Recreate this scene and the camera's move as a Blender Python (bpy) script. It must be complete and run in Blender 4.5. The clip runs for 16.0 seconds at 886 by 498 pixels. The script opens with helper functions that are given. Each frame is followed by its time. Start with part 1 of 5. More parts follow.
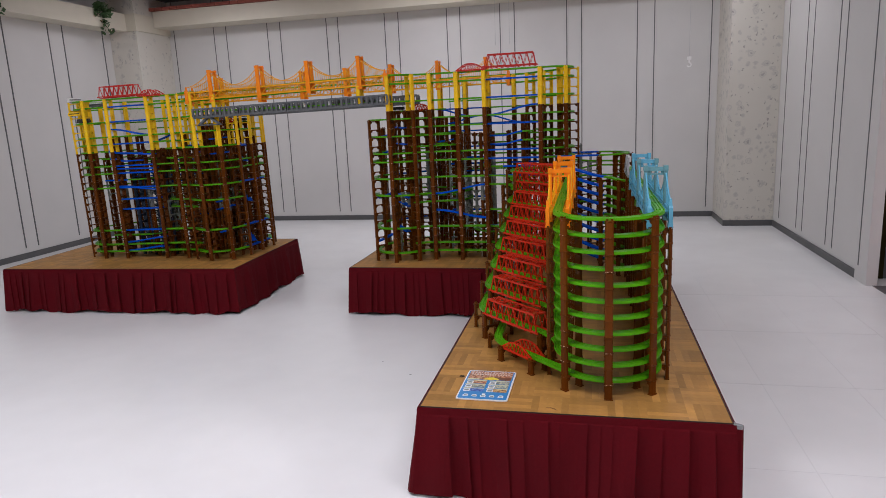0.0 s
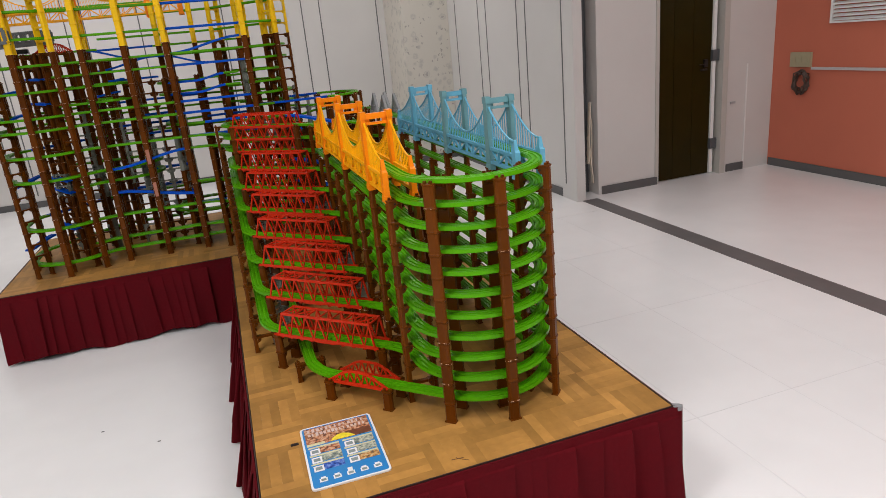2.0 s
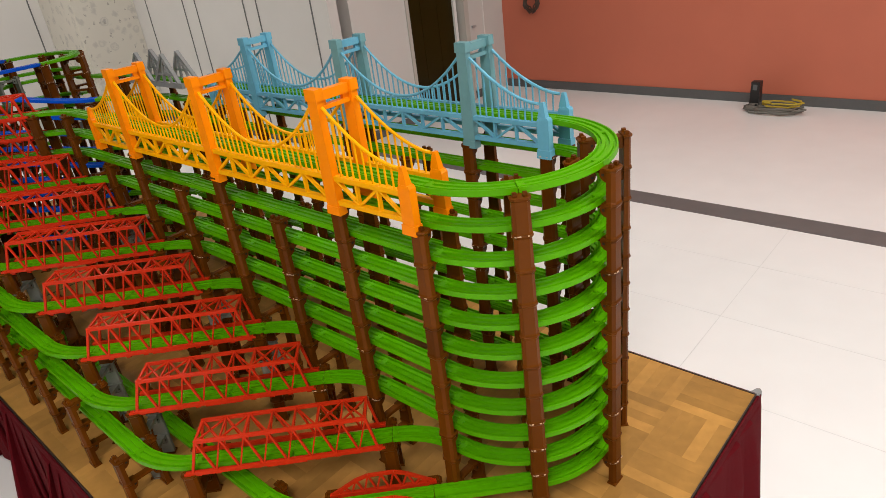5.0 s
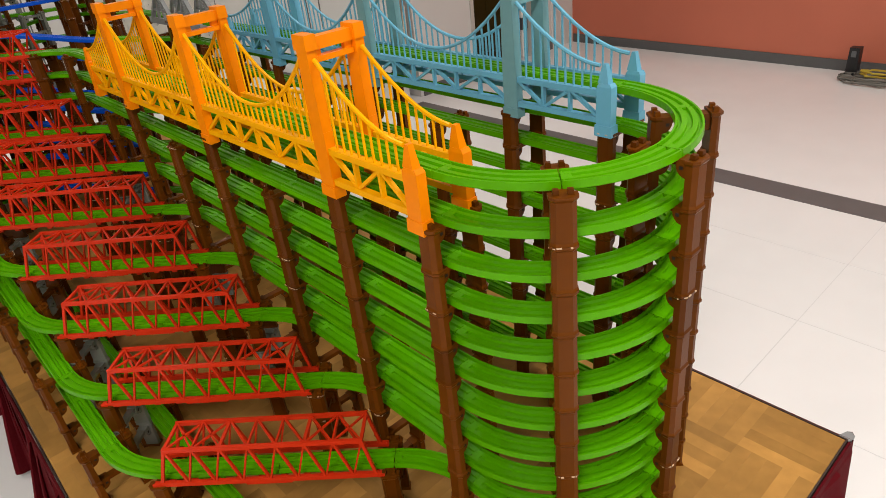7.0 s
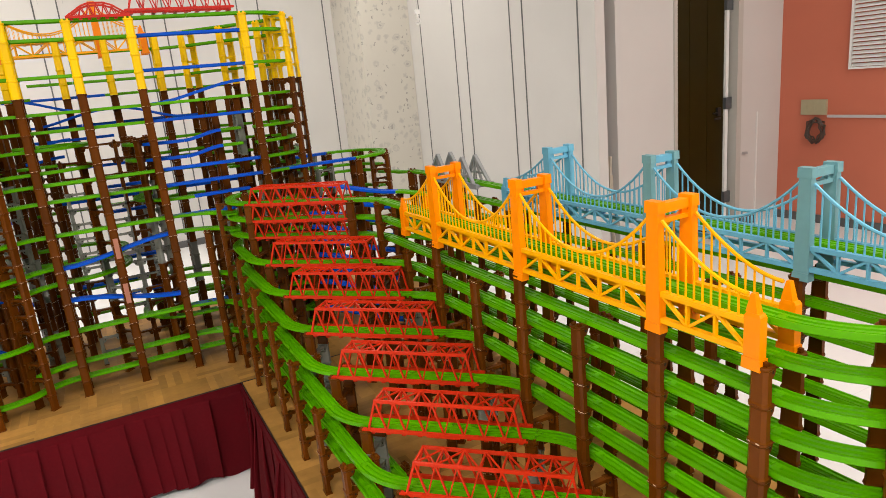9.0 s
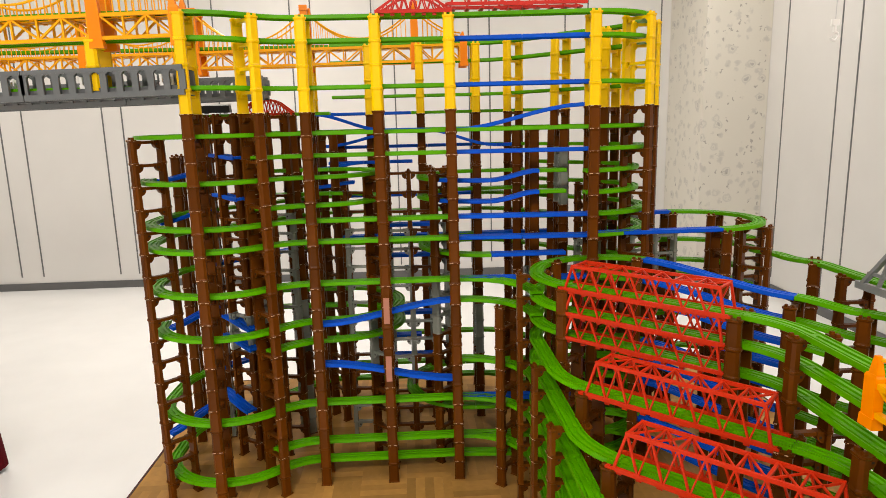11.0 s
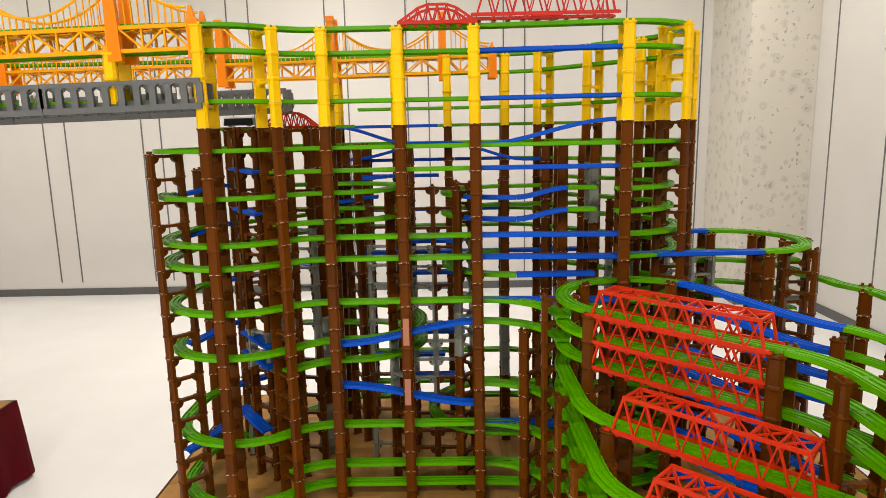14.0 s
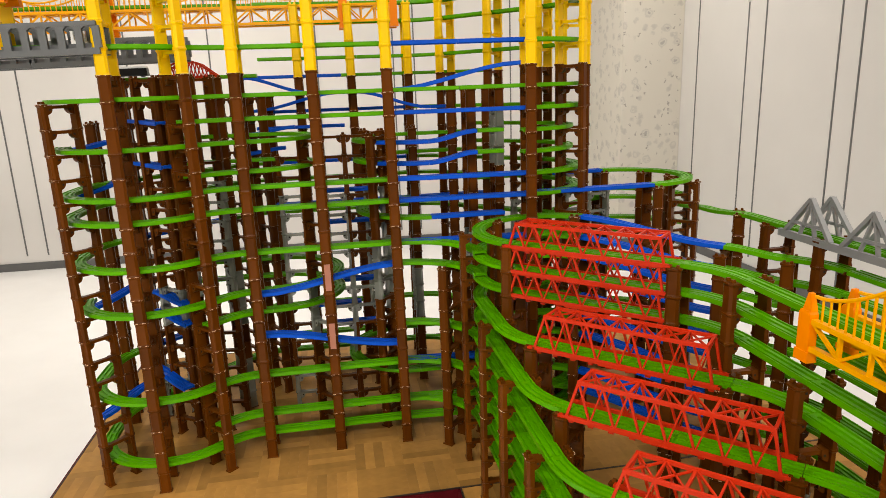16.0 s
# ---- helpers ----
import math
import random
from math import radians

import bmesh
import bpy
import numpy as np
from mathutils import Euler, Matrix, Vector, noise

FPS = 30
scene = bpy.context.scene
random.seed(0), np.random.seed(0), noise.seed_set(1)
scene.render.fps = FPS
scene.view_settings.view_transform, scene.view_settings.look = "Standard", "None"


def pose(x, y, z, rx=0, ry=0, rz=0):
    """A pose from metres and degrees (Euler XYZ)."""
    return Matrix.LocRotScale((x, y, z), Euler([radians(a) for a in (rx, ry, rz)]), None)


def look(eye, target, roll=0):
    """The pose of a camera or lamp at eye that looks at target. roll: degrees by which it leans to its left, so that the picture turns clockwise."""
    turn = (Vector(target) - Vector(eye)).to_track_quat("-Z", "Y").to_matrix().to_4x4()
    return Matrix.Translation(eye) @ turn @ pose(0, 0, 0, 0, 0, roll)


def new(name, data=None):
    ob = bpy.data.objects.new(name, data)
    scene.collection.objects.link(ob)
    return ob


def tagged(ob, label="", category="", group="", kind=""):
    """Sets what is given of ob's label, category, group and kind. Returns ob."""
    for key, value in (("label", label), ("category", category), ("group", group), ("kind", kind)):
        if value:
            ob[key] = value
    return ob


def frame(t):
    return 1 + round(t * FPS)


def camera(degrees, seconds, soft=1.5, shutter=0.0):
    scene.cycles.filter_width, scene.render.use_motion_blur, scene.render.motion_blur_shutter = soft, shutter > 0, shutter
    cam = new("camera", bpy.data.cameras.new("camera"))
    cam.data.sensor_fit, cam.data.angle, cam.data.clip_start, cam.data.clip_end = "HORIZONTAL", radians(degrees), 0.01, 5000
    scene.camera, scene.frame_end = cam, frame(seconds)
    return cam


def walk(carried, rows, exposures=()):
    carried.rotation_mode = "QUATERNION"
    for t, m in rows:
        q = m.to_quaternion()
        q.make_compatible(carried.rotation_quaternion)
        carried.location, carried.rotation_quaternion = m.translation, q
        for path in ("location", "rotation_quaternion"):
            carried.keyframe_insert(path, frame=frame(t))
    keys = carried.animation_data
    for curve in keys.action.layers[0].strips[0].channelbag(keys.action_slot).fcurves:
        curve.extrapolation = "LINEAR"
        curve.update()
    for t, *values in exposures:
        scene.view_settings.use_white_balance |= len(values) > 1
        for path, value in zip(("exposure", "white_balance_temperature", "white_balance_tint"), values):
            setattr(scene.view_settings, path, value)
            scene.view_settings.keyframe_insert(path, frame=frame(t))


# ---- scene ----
cam = camera(68.4, 16.0, 0.85)
PATH = [
    (0, (0.477, 0.656, 1.576), (0.034, 2.566, 1.18), -2.6),
    (0.5, (0.435, 0.974, 1.558), (0.064, 2.889, 1.115), -3.2),
    (1, (0.335, 1.262, 1.55), (0.142, 3.181, 1.023), -4.7),
    (1.5, (0.065, 1.461, 1.544), (0.25, 3.385, 1.029), -5.5),
    (2, (-0.137, 1.657, 1.526), (0.436, 3.471, 0.909), -5.5),
    (2.5, (-0.326, 1.89, 1.511), (0.506, 3.591, 0.866), -6.8),
    (3, (-0.638, 2.048, 1.526), (0.471, 3.594, 0.909), -6.3),
    (3.5, (-0.771, 2.189, 1.514), (0.469, 3.592, 0.812), -6.0),
    (4, (-0.669, 2.36, 1.546), (0.648, 3.66, 0.788), -8.6),
    (4.5, (-0.576, 2.535, 1.575), (0.786, 3.772, 0.792), -8.4),
    (4.7, (-0.525, 2.634, 1.571), (0.81, 3.864, 0.733), -7.9),
    (6.8, (-0.119, 2.911, 1.505), (0.985, 4.278, 0.549), -5.7),
    (7, (-0.203, 2.89, 1.494), (0.908, 4.213, 0.514), -6.7),
    (7.5, (-0.411, 2.85, 1.497), (0.672, 4.168, 0.452), -5.2),
    (8, (-0.5, 2.771, 1.51), (0.467, 4.32, 0.693), -4.8),
    (8.5, (-0.512, 2.733, 1.549), (0.382, 4.396, 0.889), -5.3),
    (9, (-0.573, 2.884, 1.57), (0.304, 4.609, 1.065), -5.5),
    (9.5, (-0.575, 3.162, 1.576), (0.216, 4.935, 1.093), -5.3),
    (10, (-0.495, 3.49, 1.604), (-0.092, 5.408, 1.202), -5.0),
    (10.2, (-0.502, 3.618, 1.615), (-0.207, 5.555, 1.214), -3.5),
    (12.3, (-0.411, 3.92, 1.563), (-0.432, 5.889, 1.215), -1.8),
    (12.5, (-0.409, 3.922, 1.564), (-0.435, 5.889, 1.204), -1.7),
    (13, (-0.421, 3.924, 1.564), (-0.45, 5.888, 1.188), -1.4),
    (13.5, (-0.428, 3.927, 1.572), (-0.458, 5.892, 1.2), -1.3),
    (14, (-0.431, 3.932, 1.616), (-0.452, 5.9, 1.265), -1.2),
    (14.5, (-0.43, 3.93, 1.651), (-0.435, 5.906, 1.339), -1.4),
    (15, (-0.432, 3.939, 1.618), (-0.381, 5.909, 1.277), -1.5),
    (15.5, (-0.46, 3.921, 1.594), (-0.311, 5.877, 1.203), -1.8),
    (16, (-0.527, 3.864, 1.573), (-0.216, 5.782, 1.098), -2.1),
]
walk(cam, [(t, look(eye, target, roll)) for t, eye, target, roll in PATH],
     [(0, -0.68, 5800, 19), (1, -0.40, 6000, 18), (2, -0.38, 6150, 15), (3.5, -0.27, 6350, 12), (4.5, -0.19, 6450, 12), (7, -0.20, 6550, 12), (8.5, 0.12, 6600, 12), (10, 0.32, 6650, 11), (12.5, 0.27, 6800, 11), (16, 0.29, 6800, 11)])

# ---- world and light ----
world = bpy.data.worlds.new("world")
scene.world = world
world.use_nodes = True
world.node_tree.nodes["Background"].inputs[0].default_value = (0.9, 0.93, 1.0, 1)
world.node_tree.nodes["Background"].inputs[1].default_value = 0.15
CEILING = 3.6
LAMPS = [(x, y, e * g * (0.72 if x > 0 and y > 8 else 1)) for y, g in ((-1.2, 0.95), (2.2, 1.24), (5.55, 0.26), (8.9, 0.76)) for x, e in ((-4.8, 54), (-1.6, 76), (1.4, 58))] + [(4.0, 0.5, 27), (4.0, 4.6, 22)]
for lx, ly, watts in LAMPS:
    lamp = bpy.data.lights.new("ceiling_lamp", "AREA")
    lamp.shape, lamp.size, lamp.size_y, lamp.energy, lamp.color = "RECTANGLE", 1.3, 0.6, watts, (1.0, 0.955, 0.88)
    new("ceiling_lamp", lamp).matrix_world = pose(lx, ly, CEILING - 0.07)

# ---- materials ----
MATS = {}


def material(name, colour, rough=0.5, metal=0.0, var=0.08, scale=30.0, bump=0.0, bump_scale=200.0, island=0.0, obj=0.0, coat=0.0, alpha=1.0, stain=0.0, stain_scale=1.5, spec=0.5):
    """A principled surface with fine and coarse variation of colour and roughness."""
    m = bpy.data.materials.new(name)
    m.use_nodes = True
    nt = m.node_tree
    n, l = nt.nodes, nt.links
    bs = n["Principled BSDF"]
    bs.inputs["Metallic"].default_value = metal
    bs.inputs["Coat Weight"].default_value = coat
    bs.inputs["Coat Roughness"].default_value = 0.15
    bs.inputs["Specular IOR Level"].default_value = spec
    tc = n.new("ShaderNodeTexCoord")
    fine = n.new("ShaderNodeTexNoise")
    fine.inputs["Scale"].default_value = scale
    fine.inputs["Detail"].default_value = 5
    l.new(tc.outputs["Object"], fine.inputs["Vector"])
    coarse = n.new("ShaderNodeTexNoise")
    coarse.inputs["Scale"].default_value = stain_scale
    coarse.inputs["Detail"].default_value = 3
    geo = n.new("ShaderNodeNewGeometry")
    l.new(geo.outputs["Position"], coarse.inputs["Vector"])
    total = n.new("ShaderNodeMath")
    total.operation = "MULTIPLY_ADD"
    l.new(fine.outputs["Fac"], total.inputs[0])
    total.inputs[1].default_value = var * 2
    total.inputs[2].default_value = 1 - var
    last = total.outputs[0]

    def more(sock, amount):
        nonlocal last
        a = n.new("ShaderNodeMath")
        a.operation = "MULTIPLY_ADD"
        l.new(sock, a.inputs[0])
        a.inputs[1].default_value = amount * 2
        a.inputs[2].default_value = 1 - amount
        b = n.new("ShaderNodeMath")
        b.operation = "MULTIPLY"
        l.new(last, b.inputs[0])
        l.new(a.outputs[0], b.inputs[1])
        last = b.outputs[0]

    if stain:
        more(coarse.outputs["Fac"], stain)
    if island:
        more(geo.outputs["Random Per Island"], island)
    if obj:
        info = n.new("ShaderNodeObjectInfo")
        more(info.outputs["Random"], obj)
    mix = n.new("ShaderNodeVectorMath")
    mix.operation = "SCALE"
    mix.inputs[0].default_value = colour
    l.new(last, mix.inputs["Scale"])
    l.new(mix.outputs[0], bs.inputs["Base Color"])
    rr = n.new("ShaderNodeMath")
    rr.operation = "MULTIPLY_ADD"
    l.new(coarse.outputs["Fac"], rr.inputs[0])
    rr.inputs[1].default_value = rough * 0.4
    rr.inputs[2].default_value = rough * 0.8
    l.new(rr.outputs[0], bs.inputs["Roughness"])
    if bump:
        tex = n.new("ShaderNodeTexNoise")
        tex.inputs["Scale"].default_value = bump_scale
        tex.inputs["Detail"].default_value = 4
        l.new(tc.outputs["Object"], tex.inputs["Vector"])
        bp = n.new("ShaderNodeBump")
        bp.inputs["Strength"].default_value = bump
        bp.inputs["Distance"].default_value = 0.004
        l.new(tex.outputs["Fac"], bp.inputs["Height"])
        l.new(bp.outputs["Normal"], bs.inputs["Normal"])
    if alpha < 1:
        bs.inputs["Alpha"].default_value = alpha
    MATS[name] = m
    return m


GREEN = material("green_plastic", (0.0837, 0.3441, 0.000372), 0.30, spec=0.14, var=0.10, obj=0.10, scale=60, bump=0.05, stain=0.06)
BLUE = material("blue_plastic", (0, 0.07905, 0.558), 0.42, spec=0.12, var=0.08, obj=0.08, scale=60)
BROWN = material("brown_plastic", (0.1065, 0.02904, 0.00176), 0.30, spec=0.10, var=0.12, obj=0.22, scale=50, bump=0.05)
YELLOW = material("yellow_plastic", (0.9312, 0.582, 0), 0.32, spec=0.25, var=0.06, obj=0.08, scale=50)
GREY = material("grey_clear_plastic", (0.25, 0.265, 0.225), 0.25, spec=0.3, var=0.10, obj=0.15, alpha=0.72, scale=40)
RED = material("red_plastic", (0.552, 0.0276, 0.00552), 0.36, spec=0.14, var=0.08, obj=0.06, scale=60)
DARKRED = material("dark_red_plastic", (0.55, 0.022, 0.012), 0.40, spec=0.25, var=0.08, scale=60)
ORANGE = material("orange_plastic", (0.8924, 0.2425, 0), 0.34, spec=0.22, var=0.06, obj=0.06, scale=60)
AMBER = material("amber_plastic", (0.8924, 0.3977, 0), 0.34, spec=0.22, var=0.06, obj=0.06, scale=60)
SKY = material("light_blue_plastic", (0.133, 0.4085, 0.5795), 0.36, spec=0.3, var=0.06, obj=0.06, scale=60)
TEAL = material("grey_teal_plastic", (0.1472, 0.323, 0.361), 0.40, spec=0.25, var=0.08, obj=0.06, scale=60)
SLATE = material("grey_plastic", (0.1209, 0.1302, 0.1348), 0.42, spec=0.3, var=0.08, scale=60)
MIDGREY = material("pale_grey_plastic", (0.26, 0.27, 0.275), 0.4, spec=0.3, var=0.08, scale=60)
DARKGREY = material("dark_grey_plastic", (0.085, 0.09, 0.095), 0.45, var=0.08, scale=60)
PINK = material("faded_red_sticker", (0.42, 0.17, 0.11), 0.6, var=0.1)
WHITE = material("white_plastic", (0.8, 0.8, 0.78), 0.4, var=0.04)
BLACK = material("black_plastic", (0.012, 0.012, 0.013), 0.4, var=0.1)
WOOD = dict(colour=(0.388, 0.198, 0.050), rough=0.42, var=0.26, scale=26, bump=0.08, bump_scale=60, stain=0.28, stain_scale=7, spec=0.12)
PARQUET = material("parquet_strip_wood", obj=0.21, **WOOD)
FIELD = material("parquet_field_wood", island=0.21, **WOOD)
MARK = material("worn_wood_mark", (0.15, 0.065, 0.02), 0.6)
DARKEDGE = material("dark_edge_trim", (0.035, 0.018, 0.014), 0.5)
CLOTH = material("maroon_cloth", (0.08989, 0.002809, 0.006086), 0.85, var=0.14, scale=90, bump=0.3, bump_scale=500, stain=0.18, stain_scale=5, spec=0.10)
FLOOR = material("white_vinyl_floor", (0.86, 0.86, 0.86), 0.24, var=0.03, scale=6, stain=0.07, stain_scale=1.1, bump=0.02, bump_scale=25, spec=0.5)
SEAM = material("floor_seam", (0.69, 0.69, 0.69), 0.9, spec=0.1)
STRIPE = material("grey_floor_strip", (0.133, 0.1235, 0.1235), 0.5, var=0.15, scale=10)
WALL = material("offwhite_partition", (0.625, 0.612, 0.592), 0.55, var=0.025, scale=4, stain=0.05, bump=0.06, bump_scale=300)
GROOVE = material("dark_panel_joint", (0.13, 0.13, 0.13), 0.7)
BASE = material("grey_baseboard", (0.10, 0.10, 0.10), 0.5, var=0.1)
SALMON = material("salmon_wall_paint", (0.552, 0.1518, 0.0874), 0.6, var=0.04, scale=3, stain=0.08, bump=0.05, bump_scale=250)
CREAM = material("cream_painted_beam", (0.62, 0.57, 0.46), 0.6, var=0.05, scale=5)
BEIGE = material("aged_beige_plastic", (0.40, 0.35, 0.22), 0.5, var=0.06)
# the ceiling is out of view; its grey is chosen to deepen shadows below
CEIL = material("ceiling_board", (0.20, 0.195, 0.19), 0.8, var=0.04)
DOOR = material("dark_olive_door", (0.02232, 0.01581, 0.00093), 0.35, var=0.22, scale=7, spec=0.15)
FRAME = material("cream_door_frame", (0.50, 0.48, 0.44), 0.5, var=0.04)
CONDUIT = material("pale_grey_conduit", (0.52, 0.50, 0.50), 0.5, var=0.05)
SMOKE = material("smoky_blue_clear_plastic", (0.030, 0.045, 0.075), 0.3, spec=0.2, var=0.1, obj=0.15, alpha=0.85)
STEEL = material("steel", (0.45, 0.45, 0.46), 0.35, metal=0.3)
BRICKRED = material("red_tile", (0.30, 0.075, 0.05), 0.7, var=0.15, island=0.15)
LEAF = material("ivy_leaf", (0.035, 0.085, 0.02), 0.5, var=0.2, island=0.3)
PAPER = material("white_paper", (0.78, 0.78, 0.78), 0.35)
BLUEPRINT = material("blue_print", (0.025, 0.22, 0.55), 0.35, var=0.04)
PRINTS = [material("print_%s" % nm, c, 0.35, var=0.3, scale=90) for nm, c in (("rust", (0.42, 0.13, 0.05)), ("olive", (0.25, 0.24, 0.12)), ("slate", (0.22, 0.27, 0.27)), ("yellow", (0.80, 0.66, 0.03)), ("navy", (0.03, 0.10, 0.40)), ("pale", (0.62, 0.60, 0.36)), ("brown", (0.16, 0.06, 0.03)))]
# painted highlight: the shine that chamfered block joints catch, as a pale colour
PALE = material("pale_joint_glint", (0.60, 0.43, 0.29), 0.5)
HOLE = material("dark_peg_hole", (0.012, 0.006, 0.004), 0.8)
BRASS = material("yellow_cable", (0.5, 0.36, 0.03), 0.5)
CABLE = material("grey_cable", (0.16, 0.15, 0.13), 0.5)
OLDCABLE = material("brown_cable", (0.07, 0.042, 0.03), 0.5, var=0.2)


def floral():
    """Cream paper with faint ring flowers, dark seeds and pale leaves."""
    m = material("floral_wallpaper", (0.63, 0.60, 0.53), 0.7, var=0.02, scale=5, bump=0.05)
    nt = m.node_tree
    n, l = nt.nodes, nt.links
    bs = n["Principled BSDF"]
    last = bs.inputs["Base Color"].links[0].from_socket
    geo = n.new("ShaderNodeNewGeometry")
    for scale, stops, tint in ((7.5, ((0.16, 0), (0.25, 1), (0.34, 0)), (0.52, 0.50, 0.455, 1)), (7.5, ((0.0, 1), (0.10, 0.8), (0.17, 0)), (0.38, 0.365, 0.34, 1)),
                               (15.0, ((0.0, 1), (0.14, 1), (0.22, 0)), (0.36, 0.345, 0.31, 1)), (11.0, ((0.0, 1), (0.22, 0.7), (0.36, 0)), (0.49, 0.47, 0.43, 1))):
        nz = n.new("ShaderNodeTexNoise")
        nz.inputs["Scale"].default_value = scale * 2.2
        l.new(geo.outputs["Position"], nz.inputs["Vector"])
        warp = n.new("ShaderNodeVectorMath")
        warp.operation = "MULTIPLY_ADD"
        l.new(nz.outputs["Color"], warp.inputs[0])
        warp.inputs[1].default_value = (0.06, 0.06, 0.08)
        l.new(geo.outputs["Position"], warp.inputs[2])
        vor = n.new("ShaderNodeTexVoronoi")
        vor.inputs["Scale"].default_value = scale
        vor.inputs["Randomness"].default_value = 0.9
        l.new(warp.outputs[0], vor.inputs["Vector"])
        ramp = n.new("ShaderNodeValToRGB")
        el = ramp.color_ramp.elements
        while len(el) < len(stops):
            el.new(0.5)
        for e, (p, v) in zip(el, stops):
            e.position, e.color = p, (v, v, v, 1)
        l.new(vor.outputs["Distance"], ramp.inputs[0])
        gate = n.new("ShaderNodeMath")
        gate.operation = "GREATER_THAN"
        gate.inputs[1].default_value = 0.42
        sep = n.new("ShaderNodeSeparateColor")
        l.new(vor.outputs["Color"], sep.inputs[0])
        l.new(sep.outputs[0], gate.inputs[0])
        amount = n.new("ShaderNodeMath")
        amount.operation = "MULTIPLY"
        l.new(ramp.outputs["Color"], amount.inputs[0])
        l.new(gate.outputs[0], amount.inputs[1])
        mix = n.new("ShaderNodeMix")
        mix.data_type = "RGBA"
        l.new(amount.outputs[0], mix.inputs[0])
        l.new(last, mix.inputs[6])
        mix.inputs[7].default_value = tint
        last = mix.outputs[2]
    l.new(last, bs.inputs["Base Color"])
    return m


def mottled(name, *colours):
    """A small printed picture: blotches of several colours."""
    m = material(name, colours[0], 0.35)
    nt = m.node_tree
    n, l = nt.nodes, nt.links
    tc = n.new("ShaderNodeTexCoord")
    nz = n.new("ShaderNodeTexNoise")
    nz.inputs["Scale"].default_value = 110
    nz.inputs["Detail"].default_value = 3
    l.new(tc.outputs["Object"], nz.inputs["Vector"])
    ramp = n.new("ShaderNodeValToRGB")
    el = ramp.color_ramp.elements
    while len(el) < len(colours):
        el.new(0.5)
    for i, (e, c) in enumerate(zip(el, colours)):
        e.position, e.color = 0.36 + 0.28 * i / (len(colours) - 1), (*c, 1)
    l.new(nz.outputs["Fac"], ramp.inputs[0])
    l.new(ramp.outputs["Color"], n["Principled BSDF"].inputs["Base Color"])
    return m


PICTURES = [mottled("print_station", (0.08, 0.04, 0.03), (0.45, 0.16, 0.06), (0.62, 0.42, 0.28)), mottled("print_track", (0.10, 0.14, 0.13), (0.30, 0.34, 0.28), (0.55, 0.55, 0.42)),
            mottled("print_yard", (0.12, 0.08, 0.05), (0.50, 0.24, 0.06), (0.62, 0.52, 0.30)), mottled("print_night", (0.01, 0.03, 0.20), (0.04, 0.12, 0.50), (0.2, 0.3, 0.6))]
FLORAL = floral()

# ---- mesh helpers ----


